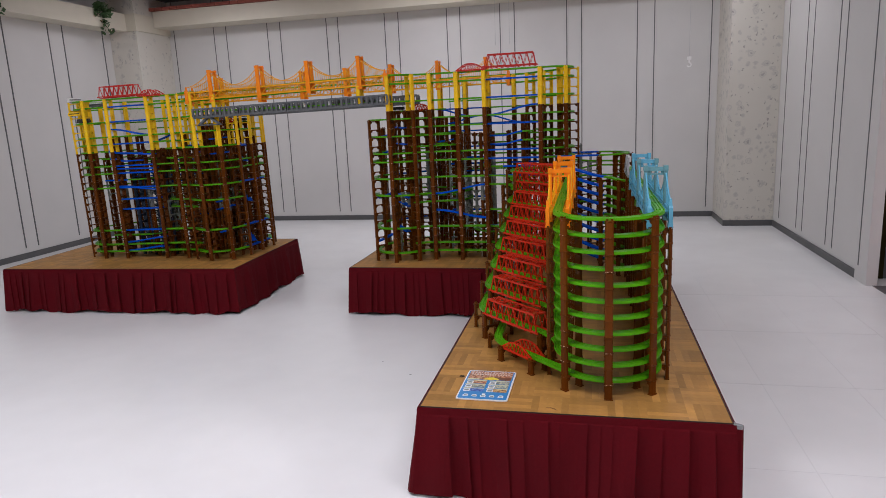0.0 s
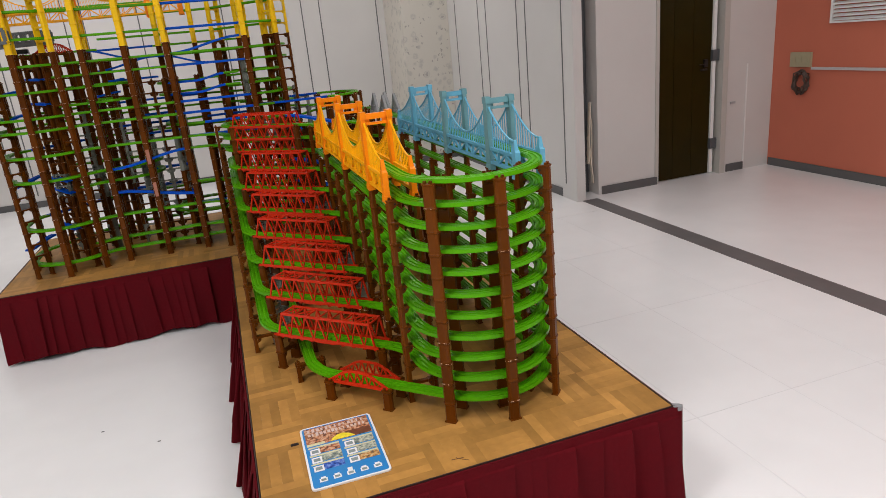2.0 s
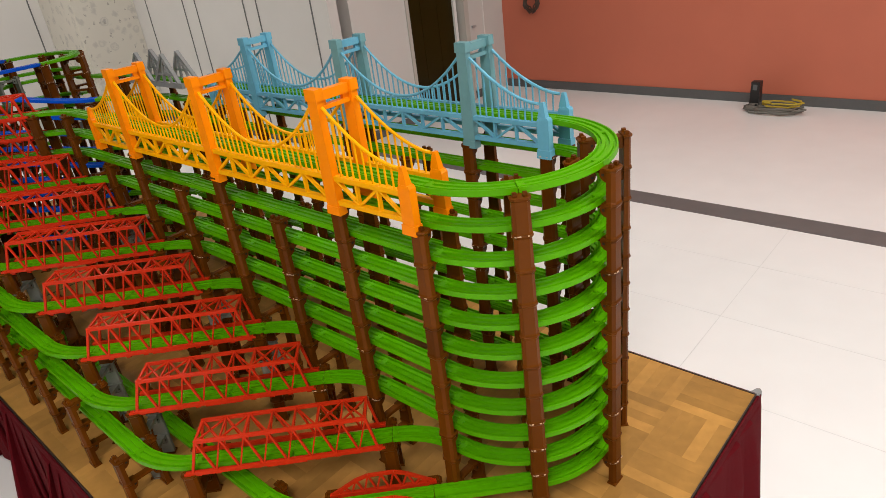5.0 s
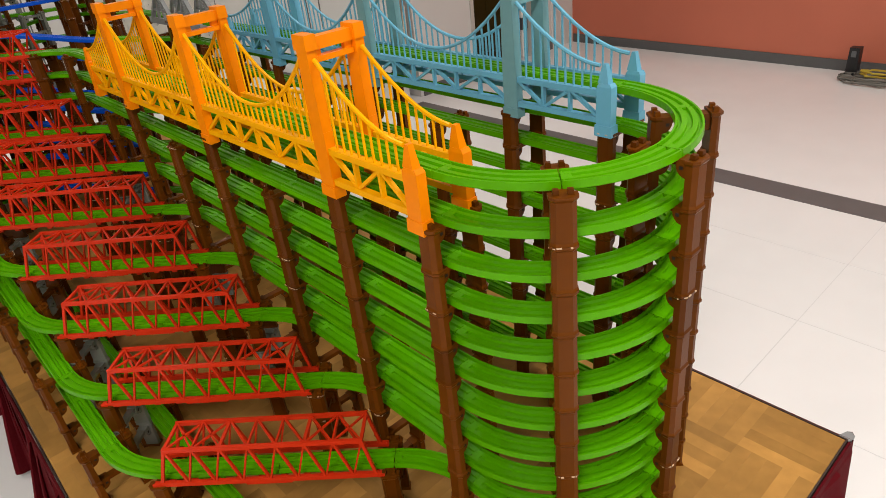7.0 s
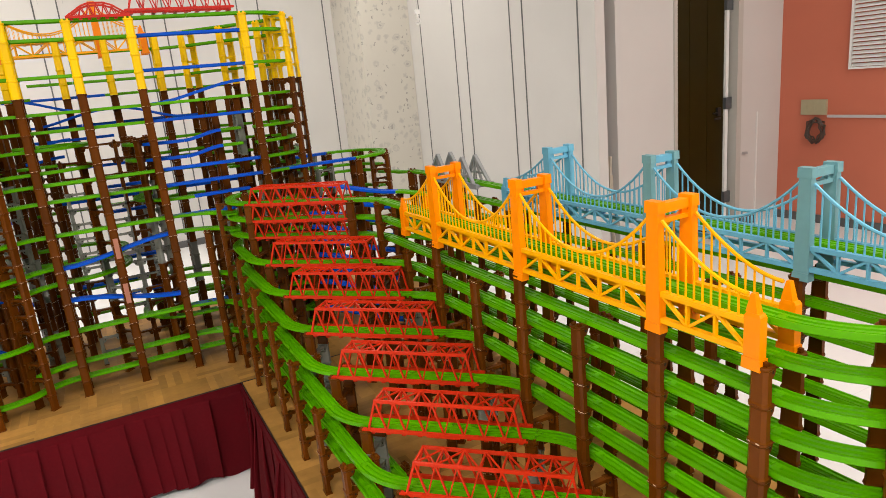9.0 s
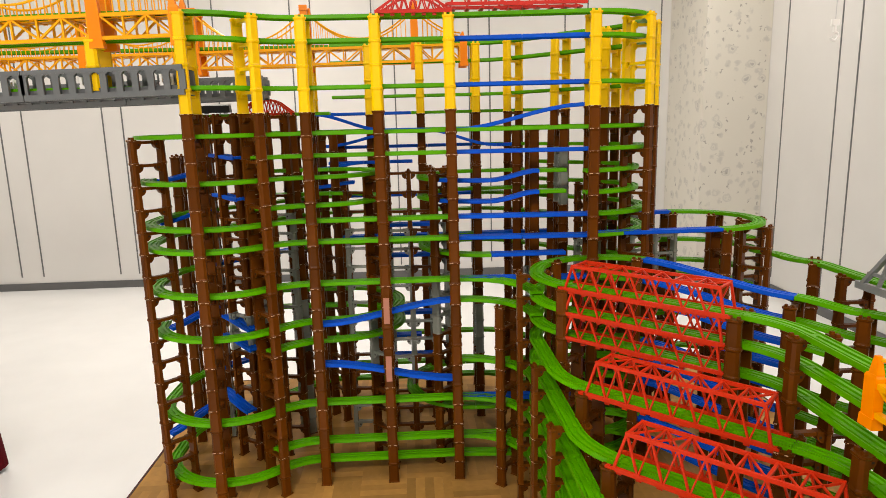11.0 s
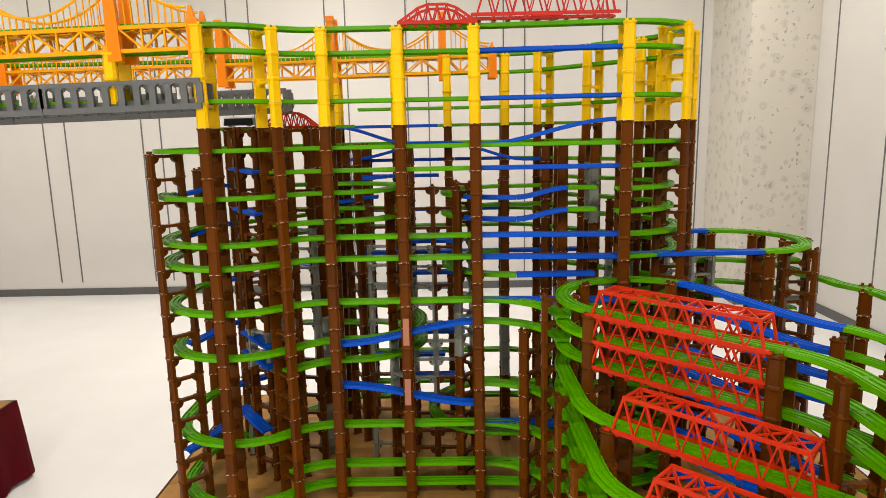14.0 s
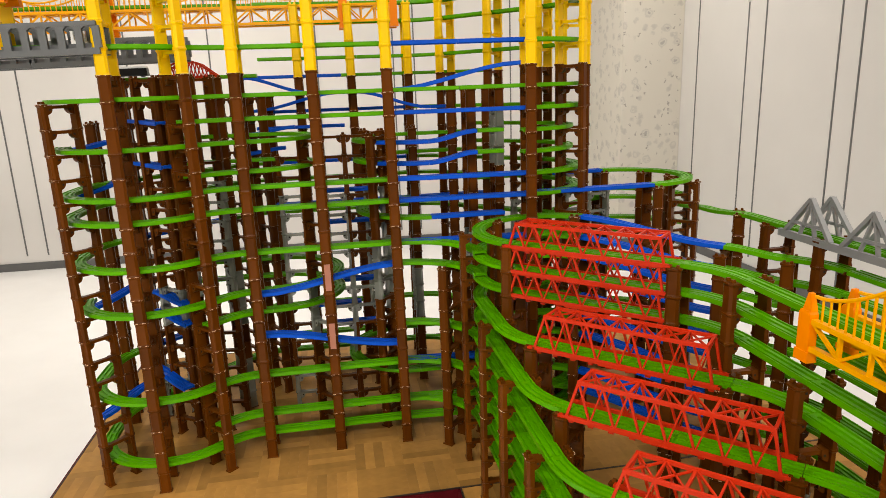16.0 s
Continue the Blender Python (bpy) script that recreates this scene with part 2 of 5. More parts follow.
class Mesh:
    """Collects vertices and faces."""

    def __init__(self):
        self.v, self.f, self.slots = [], [], {}

    def add(self, verts, faces, m=None):
        k = len(self.v)
        self.v += [tuple(m @ Vector(p)) if m else tuple(p) for p in verts]
        self.f += [tuple(i + k for i in f) for f in faces]
        return self

    def slot(self, i):
        """Faces added from here on take the material slot i."""
        self.slots[len(self.f)] = i
        return self

    def box(self, x0, y0, z0, x1, y1, z1, m=None):
        return self.add([(x0, y0, z0), (x1, y0, z0), (x1, y1, z0), (x0, y1, z0), (x0, y0, z1), (x1, y0, z1), (x1, y1, z1), (x0, y1, z1)],
                        [(3, 2, 1, 0), (4, 5, 6, 7), (0, 1, 5, 4), (1, 2, 6, 5), (2, 3, 7, 6), (3, 0, 4, 7)], m)

    def taper(self, x, y, z0, z1, a0, b0, a1, b1, m=None):
        """An upright block whose half sizes go from a0, b0 to a1, b1."""
        return self.add([(x - a0, y - b0, z0), (x + a0, y - b0, z0), (x + a0, y + b0, z0), (x - a0, y + b0, z0), (x - a1, y - b1, z1), (x + a1, y - b1, z1), (x + a1, y + b1, z1), (x - a1, y + b1, z1)],
                        [(3, 2, 1, 0), (4, 5, 6, 7), (0, 1, 5, 4), (1, 2, 6, 5), (2, 3, 7, 6), (3, 0, 4, 7)], m)

    def bar(self, p, q, w, d=None, up=(0, 0, 1)):
        """A beam of section w x d from p to q."""
        p, q, d = Vector(p), Vector(q), d or w
        t = (q - p).normalized()
        u = Vector(up)
        if abs(t.dot(u)) > 0.98:
            u = Vector((1, 0, 0))
        s = t.cross(u).normalized() * (w / 2)
        u = s.cross(t).normalized() * (d / 2)
        vs = [a + b for a in (p, q) for b in (-s - u, s - u, s + u, -s + u)]
        return self.add(vs, [(0, 1, 2, 3), (7, 6, 5, 4), (0, 4, 5, 1), (1, 5, 6, 2), (2, 6, 7, 3), (3, 7, 4, 0)])

    def tube(self, pts, r, n=6):
        pts = [Vector(p) for p in pts]
        rings = []
        for i, p in enumerate(pts):
            t = (pts[min(i + 1, len(pts) - 1)] - pts[max(i - 1, 0)]).normalized()
            a = t.cross(Vector((0.13, 0.21, 0.97))).normalized()
            b = t.cross(a)
            rings.append([p + (a * math.cos(2 * math.pi * j / n) + b * math.sin(2 * math.pi * j / n)) * r for j in range(n)])
        fs = [(i * n + j, i * n + (j + 1) % n, (i + 1) * n + (j + 1) % n, (i + 1) * n + j) for i in range(len(pts) - 1) for j in range(n)]
        fs += [tuple(range(n))[::-1], tuple((len(pts) - 1) * n + j for j in range(n))]
        return self.add([p for r_ in rings for p in r_], fs)

    def sweep(self, profile, frames):
        """profile: closed list of (side, up); frames: list of (origin, side vector, up vector)."""
        n = len(profile)
        vs = [o + s * a + u * b for o, s, u in frames for a, b in profile]
        fs = [(i * n + j, i * n + (j + 1) % n, (i + 1) * n + (j + 1) % n, (i + 1) * n + j) for i in range(len(frames) - 1) for j in range(n)]
        fs += [tuple(range(n))[::-1], tuple((len(frames) - 1) * n + j for j in range(n))]
        return self.add(vs, fs)

    def data(self, name, mat, *more):
        me = bpy.data.meshes.new(name)
        me.from_pydata(self.v, [], self.f)
        if self.slots:
            index = 0
            for i, p in enumerate(me.polygons):
                index = self.slots.get(i, index)
                p.material_index = index
        bm = bmesh.new()
        bm.from_mesh(me)
        bmesh.ops.recalc_face_normals(bm, faces=bm.faces)
        bm.to_mesh(me)
        bm.free()
        for mt in (mat, *more):
            me.materials.append(mt)
        return me


def part(name, mesh, mat, parent=None, label="", m=None):
    """One mesh object under a thing. mesh: a Mesh, or mesh data that is shared."""
    ob = new(name, mesh.data(name, mat) if isinstance(mesh, Mesh) else mesh)
    if parent:
        ob.parent = parent
    if m:
        ob.matrix_basis = m
    return tagged(ob, label)


def thing(name, label, category, group="", at=None, kind=""):
    ob = new(name)
    ob.empty_display_size = 0.05
    if at:
        ob.matrix_basis = at
    return tagged(ob, label, category, group, kind)


def solid(name, mesh, mat, label, category, kind="", group=""):
    return tagged(part(name, mesh, mat), label, category, group, kind)


# ---- the room ----
X0, X1, Y0, Y1 = -6.75, 5.02, -4.5, 10.62
RX, DY = 2.79, 6.82
T = 0.15
solid("floor", Mesh().box(X0 - T, Y0 - T, -0.1, X1 + T, Y1 + T, 0), FLOOR, "glossy white vinyl sheet floor, scuffed", "floor", "structure")
solid("ceiling", Mesh().box(X0 - T, Y0 - T, CEILING, X1 + T, Y1 + T, CEILING + 0.1), CEIL, "unseen ceiling board, grey to weaken bounced light", "ceiling", "structure")


def wall(name, x0, y0, x1, y1, mat, label):
    return solid(name, Mesh().box(x0, y0, 0, x1, y1, CEILING), mat, label, "wall", "structure")


north = wall("wall_north", X0, Y1, RX, Y1 + T, WALL, "off-white folding partition wall with dark joints")
west = wall("wall_west", X0 - T, Y0, X0, Y1 + T, WALL, "off-white folding partition wall with dark joints")
wall("wall_south", X0, Y0 - T, X1, Y0, WALL, "plain off-white wall")
wall("wall_east", X1, Y0, X1 + T, DY + T, SALMON, "salmon painted wall above a grey baseboard")
east2 = wall("wall_partition", RX, DY + T, RX + T, Y1 + T, WALL, "off-white partition wall with paired dark joints")
wall("wall_partition_end", RX - 0.02, DY - 0.11, RX + 0.068, DY + T, WALL, "off-white end post of the partition wall")


def grooves(parent, spots, along, fixed, z0=0.14, z1=CEILING):
    for s, w in spots:
        g = Mesh()
        if along == "x":
            g.box(s - w / 2, fixed - 0.004, z0, s + w / 2, fixed + 0.02, z1)
        else:
            g.box(fixed - 0.004, s - w / 2, z0, fixed + 0.02, s + w / 2, z1)
        part("panel_joint", g, GROOVE, parent)


grooves(north, [(x, 0.013) for x in (-6.19, -5.47, -5.25, -4.53, -4.31, -3.53, -3.34, -2.585, -2.37, -1.62, -1.42, -0.825, -0.615, 0.135, 0.345, 1.11, 1.34, 2.09)], "x", Y1)
grooves(east2, [(y, 0.013) for y in (9.53, 8.81, 8.59, 7.82, 7.63)], "y", RX)
grooves(east2, [(6.90, 0.013)], "y", RX - 0.02)
grooves(west, [(y, 0.013) for y in (4.8, 5.0, 5.74, 5.94, 6.68, 6.88, 7.64, 7.84, 8.57, 8.83, 9.62)], "y", X0 - 0.012)
solid("wall_pilaster_east", Mesh().box(2.19, 9.79, 0, RX - 0.003, Y1 - 0.003, CEILING), FLORAL, "cream pilaster with small grey floral wallpaper", "pilaster", "structure")
solid("wall_pilaster_west", Mesh().box(X0 + 0.003, 9.79, 0, -6.28, Y1 - 0.003, CEILING), FLORAL, "cream pilaster with small grey floral wallpaper", "pilaster", "structure")
base = Mesh()
base.box(-6.28, Y1 - 0.014, 0, 2.19, Y1 - 0.002, 0.075).box(2.176, 9.776, 0, RX - 0.002, 9.788, 0.075).box(2.176, 9.788, 0, 2.188, Y1 - 0.014, 0.075)
base.box(RX - 0.014, DY + T, 0, RX - 0.002, 9.776, 0.075)
base.box(X0 + 0.002, Y0 + 0.02, 0, X0 + 0.014, 9.79, 0.075)
base.box(X1 - 0.014, Y0 + 0.02, 0, X1 - 0.002, DY - 0.02, 0.075)
base.box(3.09, DY - 0.014, 0, 3.69, DY - 0.002, 0.075).box(4.50, DY - 0.014, 0, 4.70, DY - 0.002, 0.075)
solid("baseboard", base, BASE, "dark grey rubber baseboard along the walls", "baseboard", "structure")
# door wall: closet front, door opening, service panel
solid("wall_door_side", Mesh().box(3.06, DY, 0, 3.69, DY + T, CEILING).box(3.06, DY + T, 0, 3.12, DY + 0.6, CEILING), WALL, "off-white wall beside the doorway", "wall", "structure")
solid("wall_door_panel", Mesh().box(4.45, DY, 0, X1, DY + T, CEILING), WALL, "off-white wall panel beside the doorway", "wall", "structure")
solid("wall_door_head", Mesh().box(3.69, DY, 2.25, 4.45, DY + T, CEILING), WALL, "off-white wall above the doorway", "wall", "structure")
# added backing out of view; the door's dark colour stands for the doorway's shade
solid("wall_closet", Mesh().box(2.9, DY + 1.4, 0, 5.2, DY + 1.5, CEILING).box(2.94, DY + T, 0, 3.0, DY + 1.4, CEILING), DOOR, "added dark backing behind the doorway, standing for its shade", "wall", "structure")
door = thing("door_1", "dark olive door standing half open in a grey frame", "door", kind="structure")
part("door_frame", Mesh().box(3.67, DY - 0.012, 0, 3.705, DY + T + 0.01, 2.27).box(4.40, DY - 0.03, 0, 4.46, DY + T, 2.27).box(3.705, DY - 0.012, 2.22, 4.40, DY + T, 2.27), FRAME, door)
panels = Mesh().box(3.71, DY + 0.056, 0.01, 4.325, DY + 0.09, 2.21)
for pa, pb in ((3.71, 3.905), (3.909, 4.118), (4.122, 4.325)):
    panels.box(pa, DY + 0.05, 0.01, pb, DY + 0.056, 2.21)
leaf = part("door_leaf", panels, DOOR, door)
part("lock", Mesh().box(4.235, DY + 0.030, 1.03, 4.275, DY + 0.050, 1.10).box(4.19, DY + 0.022, 1.00, 4.265, DY + 0.032, 1.015).box(4.19, DY + 0.03, 1.05, 4.235, DY + 0.05, 1.06), BLACK, leaf)
part("door_edge", Mesh().box(4.327, DY + 0.03, 0.01, 4.362, DY + 0.09, 2.21), WHITE, leaf, "pale edge of the door leaf")
for z in (0.25, 1.08, 1.9):
    part("hinge", Mesh().box(4.318, DY + 0.018, z, 4.392, DY + 0.05, z + 0.1), DARKGREY, leaf)
part("latch", Mesh().box(4.52, DY - 0.02, 0.66, 4.57, DY - 0.001, 0.68), STEEL, door)
solid("crack_trim", Mesh().box(4.703, DY - 0.006, 0.03, 4.715, DY - 0.001, 1.02), WHITE, "thin white corner strip on the service panel", "trim", "structure")
fold = Mesh()
fold.bar((3.0, DY + 0.03, 0.85), (2.965, DY + 0.02, 0.3), 0.03, 0.012).bar((2.97, DY + 0.02, 0.55), (3.0, DY + 0.0, 0.12), 0.03, 0.008).bar((3.01, DY + 0.02, 0.7), (3.0, DY + 0.02, 0.25), 0.012, 0.008)
solid("folded_curtain", fold, CREAM, "folded beige curtain edge in the partition pocket", "curtain")
# dark sheet behind the gap: the pocket's shade is put into its colour
solid("wall_pocket", Mesh().box(2.88, DY + T + 0.01, 0, 3.05, DY + 0.22, CEILING), DARKGREY, "dark grey sheet standing for the shade in the partition pocket", "wall", "structure")
solid("floor_strip", Mesh().box(2.82, Y0, 0.0, 2.975, DY - 0.11, 0.003), STRIPE, "dark grey partition track strip in the floor", "floor strip", "structure")
seams = Mesh()
for i in range(-1, 8, 2):
    seams.box(1.03, 3.02 + i * 0.476, 0, 2.815, 3.023 + i * 0.476, 0.0008)
for x in (1.43, 1.906, 2.382):
    seams.box(x, Y0, 0, x + 0.002, 6.9, 0.0008)
solid("floor_seams", seams, SEAM, "faint joints between the floor sheets", "floor joint", "structure")
for x, y in ((-0.877, 4.565), (-0.629, 4.362)):
    solid("floor_mark", Mesh().add([(x + 0.008 * math.cos(a), y + 0.005 * math.sin(a), 0.0016) for a in [i * 0.785 for i in range(8)]], [tuple(range(8))]), DARKGREY, "small dark scuff on the white floor", "scuff", "structure")
# beam, red tiles and ivy high on the walls
beam = solid("trim_beam", Mesh().box(X0, 9.76, 3.07, -6.25, Y1 - 0.004, 3.32).box(-6.25, 10.2, 3.16, RX, Y1 - 0.004, 3.40).box(X0 + 0.004, Y0, 3.07, -6.42, 9.76, 3.32), CREAM, "cream painted ledge beam high on the wall", "beam", "structure")
tiles = Mesh()
for i in range(70):
    tiles.box(-6.3 + i * 0.13, 10.16, 3.405, -6.3 + i * 0.13 + 0.12, 10.5, 3.45)
tagged(part("tile_row", tiles, BRICKRED, beam), "red roof tiles along the ledge", kind="stuff")


def ivy(x, y, z, length, n):
    rng = random.Random(int(x * 100))
    plant = thing("hanging_ivy", "green ivy hanging over the cream ledge", "plant", "ivy on the ledge")
    stem = [(x + 0.05 * math.sin(i * 0.9), y + 0.02 * math.cos(i), z - length * i / 9) for i in range(10)]
    part("stem", Mesh().tube(stem, 0.004, 5), LEAF, plant)
    lv = Mesh()
    for i in range(n):
        c = Vector(stem[rng.randrange(10)]) + Vector((rng.uniform(-0.09, 0.09), rng.uniform(-0.09, 0.05), rng.uniform(-0.05, 0.05)))
        a = rng.uniform(0.025, 0.05)
        r = Euler((rng.uniform(-1, 1), rng.uniform(-1, 1), rng.uniform(0, 6))).to_matrix()
        lv.add([c + r @ Vector(p) for p in ((0, -a, 0), (a * 0.8, 0, 0.006), (0, a * 1.3, 0), (-a * 0.8, 0, 0.006), (0, 0, -0.004))], [(0, 1, 4), (1, 2, 4), (2, 3, 4), (3, 0, 4)])
    tagged(part("leaves", lv, LEAF, plant), kind="stuff")


ivy(-6.41, 9.30, 3.36, 0.34, 80)
ivy(-6.42, 9.18, 3.36, 0.14, 40)
ivy(-6.42, 7.45, 3.34, 0.36, 70)
ivy(-6.42, 7.15, 3.34, 0.2, 60)
for lx, ly, watts in LAMPS:
    lt = thing("ceiling_light", "recessed white ceiling light panel", "ceiling light", "ceiling lights")
    part("housing", Mesh().box(lx - 0.7, ly - 0.35, CEILING - 0.04, lx + 0.7, ly - 0.31, CEILING - 0.001).box(lx - 0.7, ly + 0.31, CEILING - 0.04, lx + 0.7, ly + 0.35, CEILING - 0.001).box(lx - 0.7, ly - 0.31, CEILING - 0.04, lx - 0.66, ly + 0.31, CEILING - 0.001).box(lx + 0.66, ly - 0.31, CEILING - 0.04, lx + 0.7, ly + 0.31, CEILING - 0.001), WHITE, lt)
    part("diffuser", Mesh().box(lx - 0.655, ly - 0.305, CEILING - 0.03, lx + 0.655, ly + 0.305, CEILING - 0.02), WHITE, lt, "white light diffuser")
# salmon wall fittings
solid("wall_conduit", Mesh().box(X1 - 0.022, 1.9, 0.938, X1 - 0.001, 6.36, 0.960), CONDUIT, "long white cable conduit on the salmon wall", "conduit")
sock = thing("socket_plate", "beige wall socket plate on the salmon wall", "socket")
plate = part("plate", Mesh().box(X1 - 0.022, 6.37, 0.96, X1 - 0.001, 6.6, 1.09), BEIGE, sock)
for i in range(3):
    part("outlet", Mesh().box(X1 - 0.025, 6.405 + i * 0.065, 1.0, X1 - 0.022, 6.435 + i * 0.065, 1.05), BEIGE, plate)


def coil(name, c, r, turns, mat, flat, label):
    m = Mesh()
    rng = random.Random(3)
    pts = []
    for i in range(turns * 18):
        a = i * math.pi / 9
        rr = r * (0.75 + 0.35 * rng.random() + 0.1 * math.sin(i * 0.31))
        if flat:
            pts.append((c[0] + rr * 0.45 * math.cos(a), c[1] + rr * math.sin(a), c[2] + 0.010 + 0.045 * i / (turns * 18)))
        else:
            pts.append((c[0] - 0.012 - 0.05 * i / (turns * 18), c[1] + rr * 0.75 * math.cos(a), c[2] + rr * math.sin(a)))
    m.tube(pts, 0.007, 5)
    return solid(name, m, mat, label, "cable")


coil("cable_coil", (X1, 6.45, 0.83), 0.10, 7, OLDCABLE, False, "coil of old cable hung on the wall under the socket")
coil("cable_coil", (4.78, 4.18, 0.0), 0.20, 5, CABLE, True, "grey extension cable coiled on the floor")
coil("cable_coil", (4.82, 4.12, 0.03), 0.14, 2, BRASS, True, "yellow cable lying on the coiled cable")
box_ = thing("floor_box", "small black outlet box standing by the salmon wall", "outlet box")
case = part("case", Mesh().taper(4.86, 4.33, 0, 0.21, 0.035, 0.035, 0.032, 0.032).box(4.80, 4.30, 0, 4.83, 4.36, 0.05), BLACK, box_)
part("switch_plate", Mesh().box(4.822, 4.315, 0.15, 4.826, 4.345, 0.19), SLATE, case)
vent = thing("wall_louvre", "white slatted louvre high on the salmon wall", "louvre")
part("frame", Mesh().box(X1 - 0.03, 0.5, 1.33, X1 - 0.002, 6.2, 1.345).box(X1 - 0.03, 6.185, 1.345, X1 - 0.002, 6.2, 2.3).box(X1 - 0.03, 0.5, 2.3, X1 - 0.002, 6.2, 2.32).box(X1 - 0.03, 0.5, 1.345, X1 - 0.002, 0.515, 2.3), WHITE, vent)
slat = Mesh().add([(-0.028, -2.83, -0.012), (-0.028, 2.83, -0.012), (-0.006, 2.83, 0.012), (-0.006, -2.83, 0.012), (-0.024, -2.83, -0.013), (-0.024, 2.83, -0.013)], [(0, 1, 2, 3), (0, 1, 5, 4)]).data("slat", WHITE)
for i in range(29):
    part("slat", slat, None, vent, m=pose(X1, 3.35, 1.362 + i * 0.0325))

# ---- stages ----
S = 0.40


def stage(name, x0, y0, x1, y1, label, sides, turn=0.0, rows=0, spread=0.014, flip_out=0.002):
    st = thing(name, label, "stage platform", "stage platforms", pose(x0, y0, 0, 0, 0, turn))
    w, d = x1 - x0, y1 - y0
    part("deck", Mesh().box(0.01, 0.01, S - 0.05, w - 0.01, d - 0.01, S - 0.008), DARKEDGE, st)
    part("edge_trim", Mesh().box(-0.002, -0.002, S - 0.05, w + 0.002, 0.0012, S + 0.0006).box(-0.002, d - 0.0012, S - 0.05, w + 0.002, d + 0.002, S + 0.0006)
         .box(-0.002, 0.0012, S - 0.05, 0.0012, d - 0.0012, S + 0.0006).box(w - 0.0012, 0.0012, S - 0.05, w + 0.002, d - 0.0012, S + 0.0006), DARKEDGE, st)
    for px in (0.08, w / 2, w - 0.08):
        for py in (0.08, d - 0.08):
            part("leg", Mesh().box(px - 0.02, py - 0.02, 0, px + 0.02, py + 0.02, S - 0.05), BLACK, st)
    # parquet squares of strips, turned by quarter from square to square
    q = 0.155
    nx, ny = round((w - 0.006) / q), round((d - 0.004) / q)
    ax, ay = (w - 0.006) / nx, (d - 0.004) / ny
    gap = 0.00004
    strips = [Mesh().box(-0.5 * ax + gap, -0.1 * ay + gap, S - 0.0075, 0.5 * ax - gap, 0.1 * ay - gap, S - 0.0002).data("parquet_strip", PARQUET),
              Mesh().box(-0.1 * ax + gap, -0.5 * ay + gap, S - 0.0075, 0.1 * ax - gap, 0.5 * ay - gap, S - 0.0002).data("parquet_strip", PARQUET)]
    rng = random.Random(nx * 31 + ny)
    field = Mesh()
    for i in range(nx):
        for j in range(ny):
            for s_ in range(5):
                turned, along = (i + j) % 2, (s_ - 2) * 0.2
                cx = 0.003 + (i + 0.5 + (along if turned else 0)) * ax
                cy = 0.002 + (j + 0.5 + (0 if turned else along)) * ay
                drop = rng.uniform(0, 0.0003)
                if j < rows and i < 15:
                    part("parquet_strip", strips[turned], None, st, m=pose(cx, cy, -drop))
                else:
                    hx, hy = (0.1 * ax - gap, 0.5 * ay - gap) if turned else (0.5 * ax - gap, 0.1 * ay - gap)
                    field.box(cx - hx, cy - hy, S - 0.0075, cx + hx, cy + hy, S - drop - 0.0002)
    tagged(part("parquet_field", field, FIELD, st), kind="stuff")
    # pleated skirt, side by side
    for a, b in sides:
        a, b = Vector((a[0] * w, a[1] * d, 0)), Vector((b[0] * w, b[1] * d, 0))
        t = (b - a).normalized()
        out = Vector((t.y, -t.x, 0))
        a, b = a - t * 0.012, b + t * 0.012
        ln = (b - a).length
        rng = random.Random(int(ln * 1000))
        ph = [rng.uniform(0, 6.28) for _ in range(4)]
        # flat band, then overlapping pleats that open towards the hem
        soft = t.y < -0.5
        us, lift, amp, pos = [], [], [], 0.0
        while pos < ln - 0.03:
            wide = min(rng.choice((0.05, 0.07, 0.09, 0.11, 0.14)) * rng.uniform(0.85, 1.15), ln - pos)
            if ln - pos - wide < 0.04:
                wide = ln - pos
            deep = min(1.1, wide / 0.10 * rng.uniform(0.25, 1.3))
            back = min(0.012, 0.12 * wide) if pos > 0.03 else 0.0
            for q_, o_ in ((0.0, 0.0), (0.10, 0.01), (0.24, 0.05), (0.40, 0.16), (0.55, 0.36), (0.69, 0.62), (0.81, 0.84), (0.91, 0.97), (0.975, 1.0), (1.0, 0.80), (0.985, 0.45)):
                us.append(pos - back + (wide + back) * q_)
                lift.append(o_)
                amp.append(deep)
            pos += wide
        us.append(ln)
        lift.append(0.4)
        amp.append(1.0)
        down = [0, 0.04, 0.075, 0.09, 0.14, 0.21, 0.30, 0.41, 0.53, 0.66, 0.79, 0.90, 1.0]
        nv = len(down) - 1
        cloth = Mesh()
        vs = []
        for u, o_, deep in zip(us, lift, amp):
            v = u / ln
            hem = 0.012 + 0.011 * math.sin(u * 9 + ph[1]) + 0.007 * math.sin(u * 31 + ph[0]) + 0.010 * o_
            e0, e1 = math.exp(-u / 0.07), math.exp(-(ln - u) / 0.07)
            e2 = max(math.exp(-u / 0.04), math.exp(-(ln - u) / 0.04))
            s0, s1 = math.exp(-u / 0.03), math.exp(-(ln - u) / 0.03)
            sweep = spread + 0.05 * (min(1, v / 0.5) - 0.75) if soft and spread > 0.02 else 0.014
            for f in down:
                below = max(0.0, (f - 0.085) / 0.915)
                zz = S - 0.003 - f * (S - 0.003 - hem)
                grow = (0.35 + 0.65 * min(1, below * 3)) if not soft else 0.20 + 1.25 * below ** 0.8
                wave = (0.020 if soft else 0.012) * math.sin(u * 17 + ph[2] + 1.1 * below) + 0.009 * math.sin(u * 34 + ph[3] + 1.5 * math.sin(u * 6 + ph[0]))
                flare = 0.003 + flip_out * f ** 1.3
                hang = (0.026 * o_ * deep * grow * (f > 0.085) + (sweep - 0.02) * f + wave * below ** 0.9) * (1 - e2)
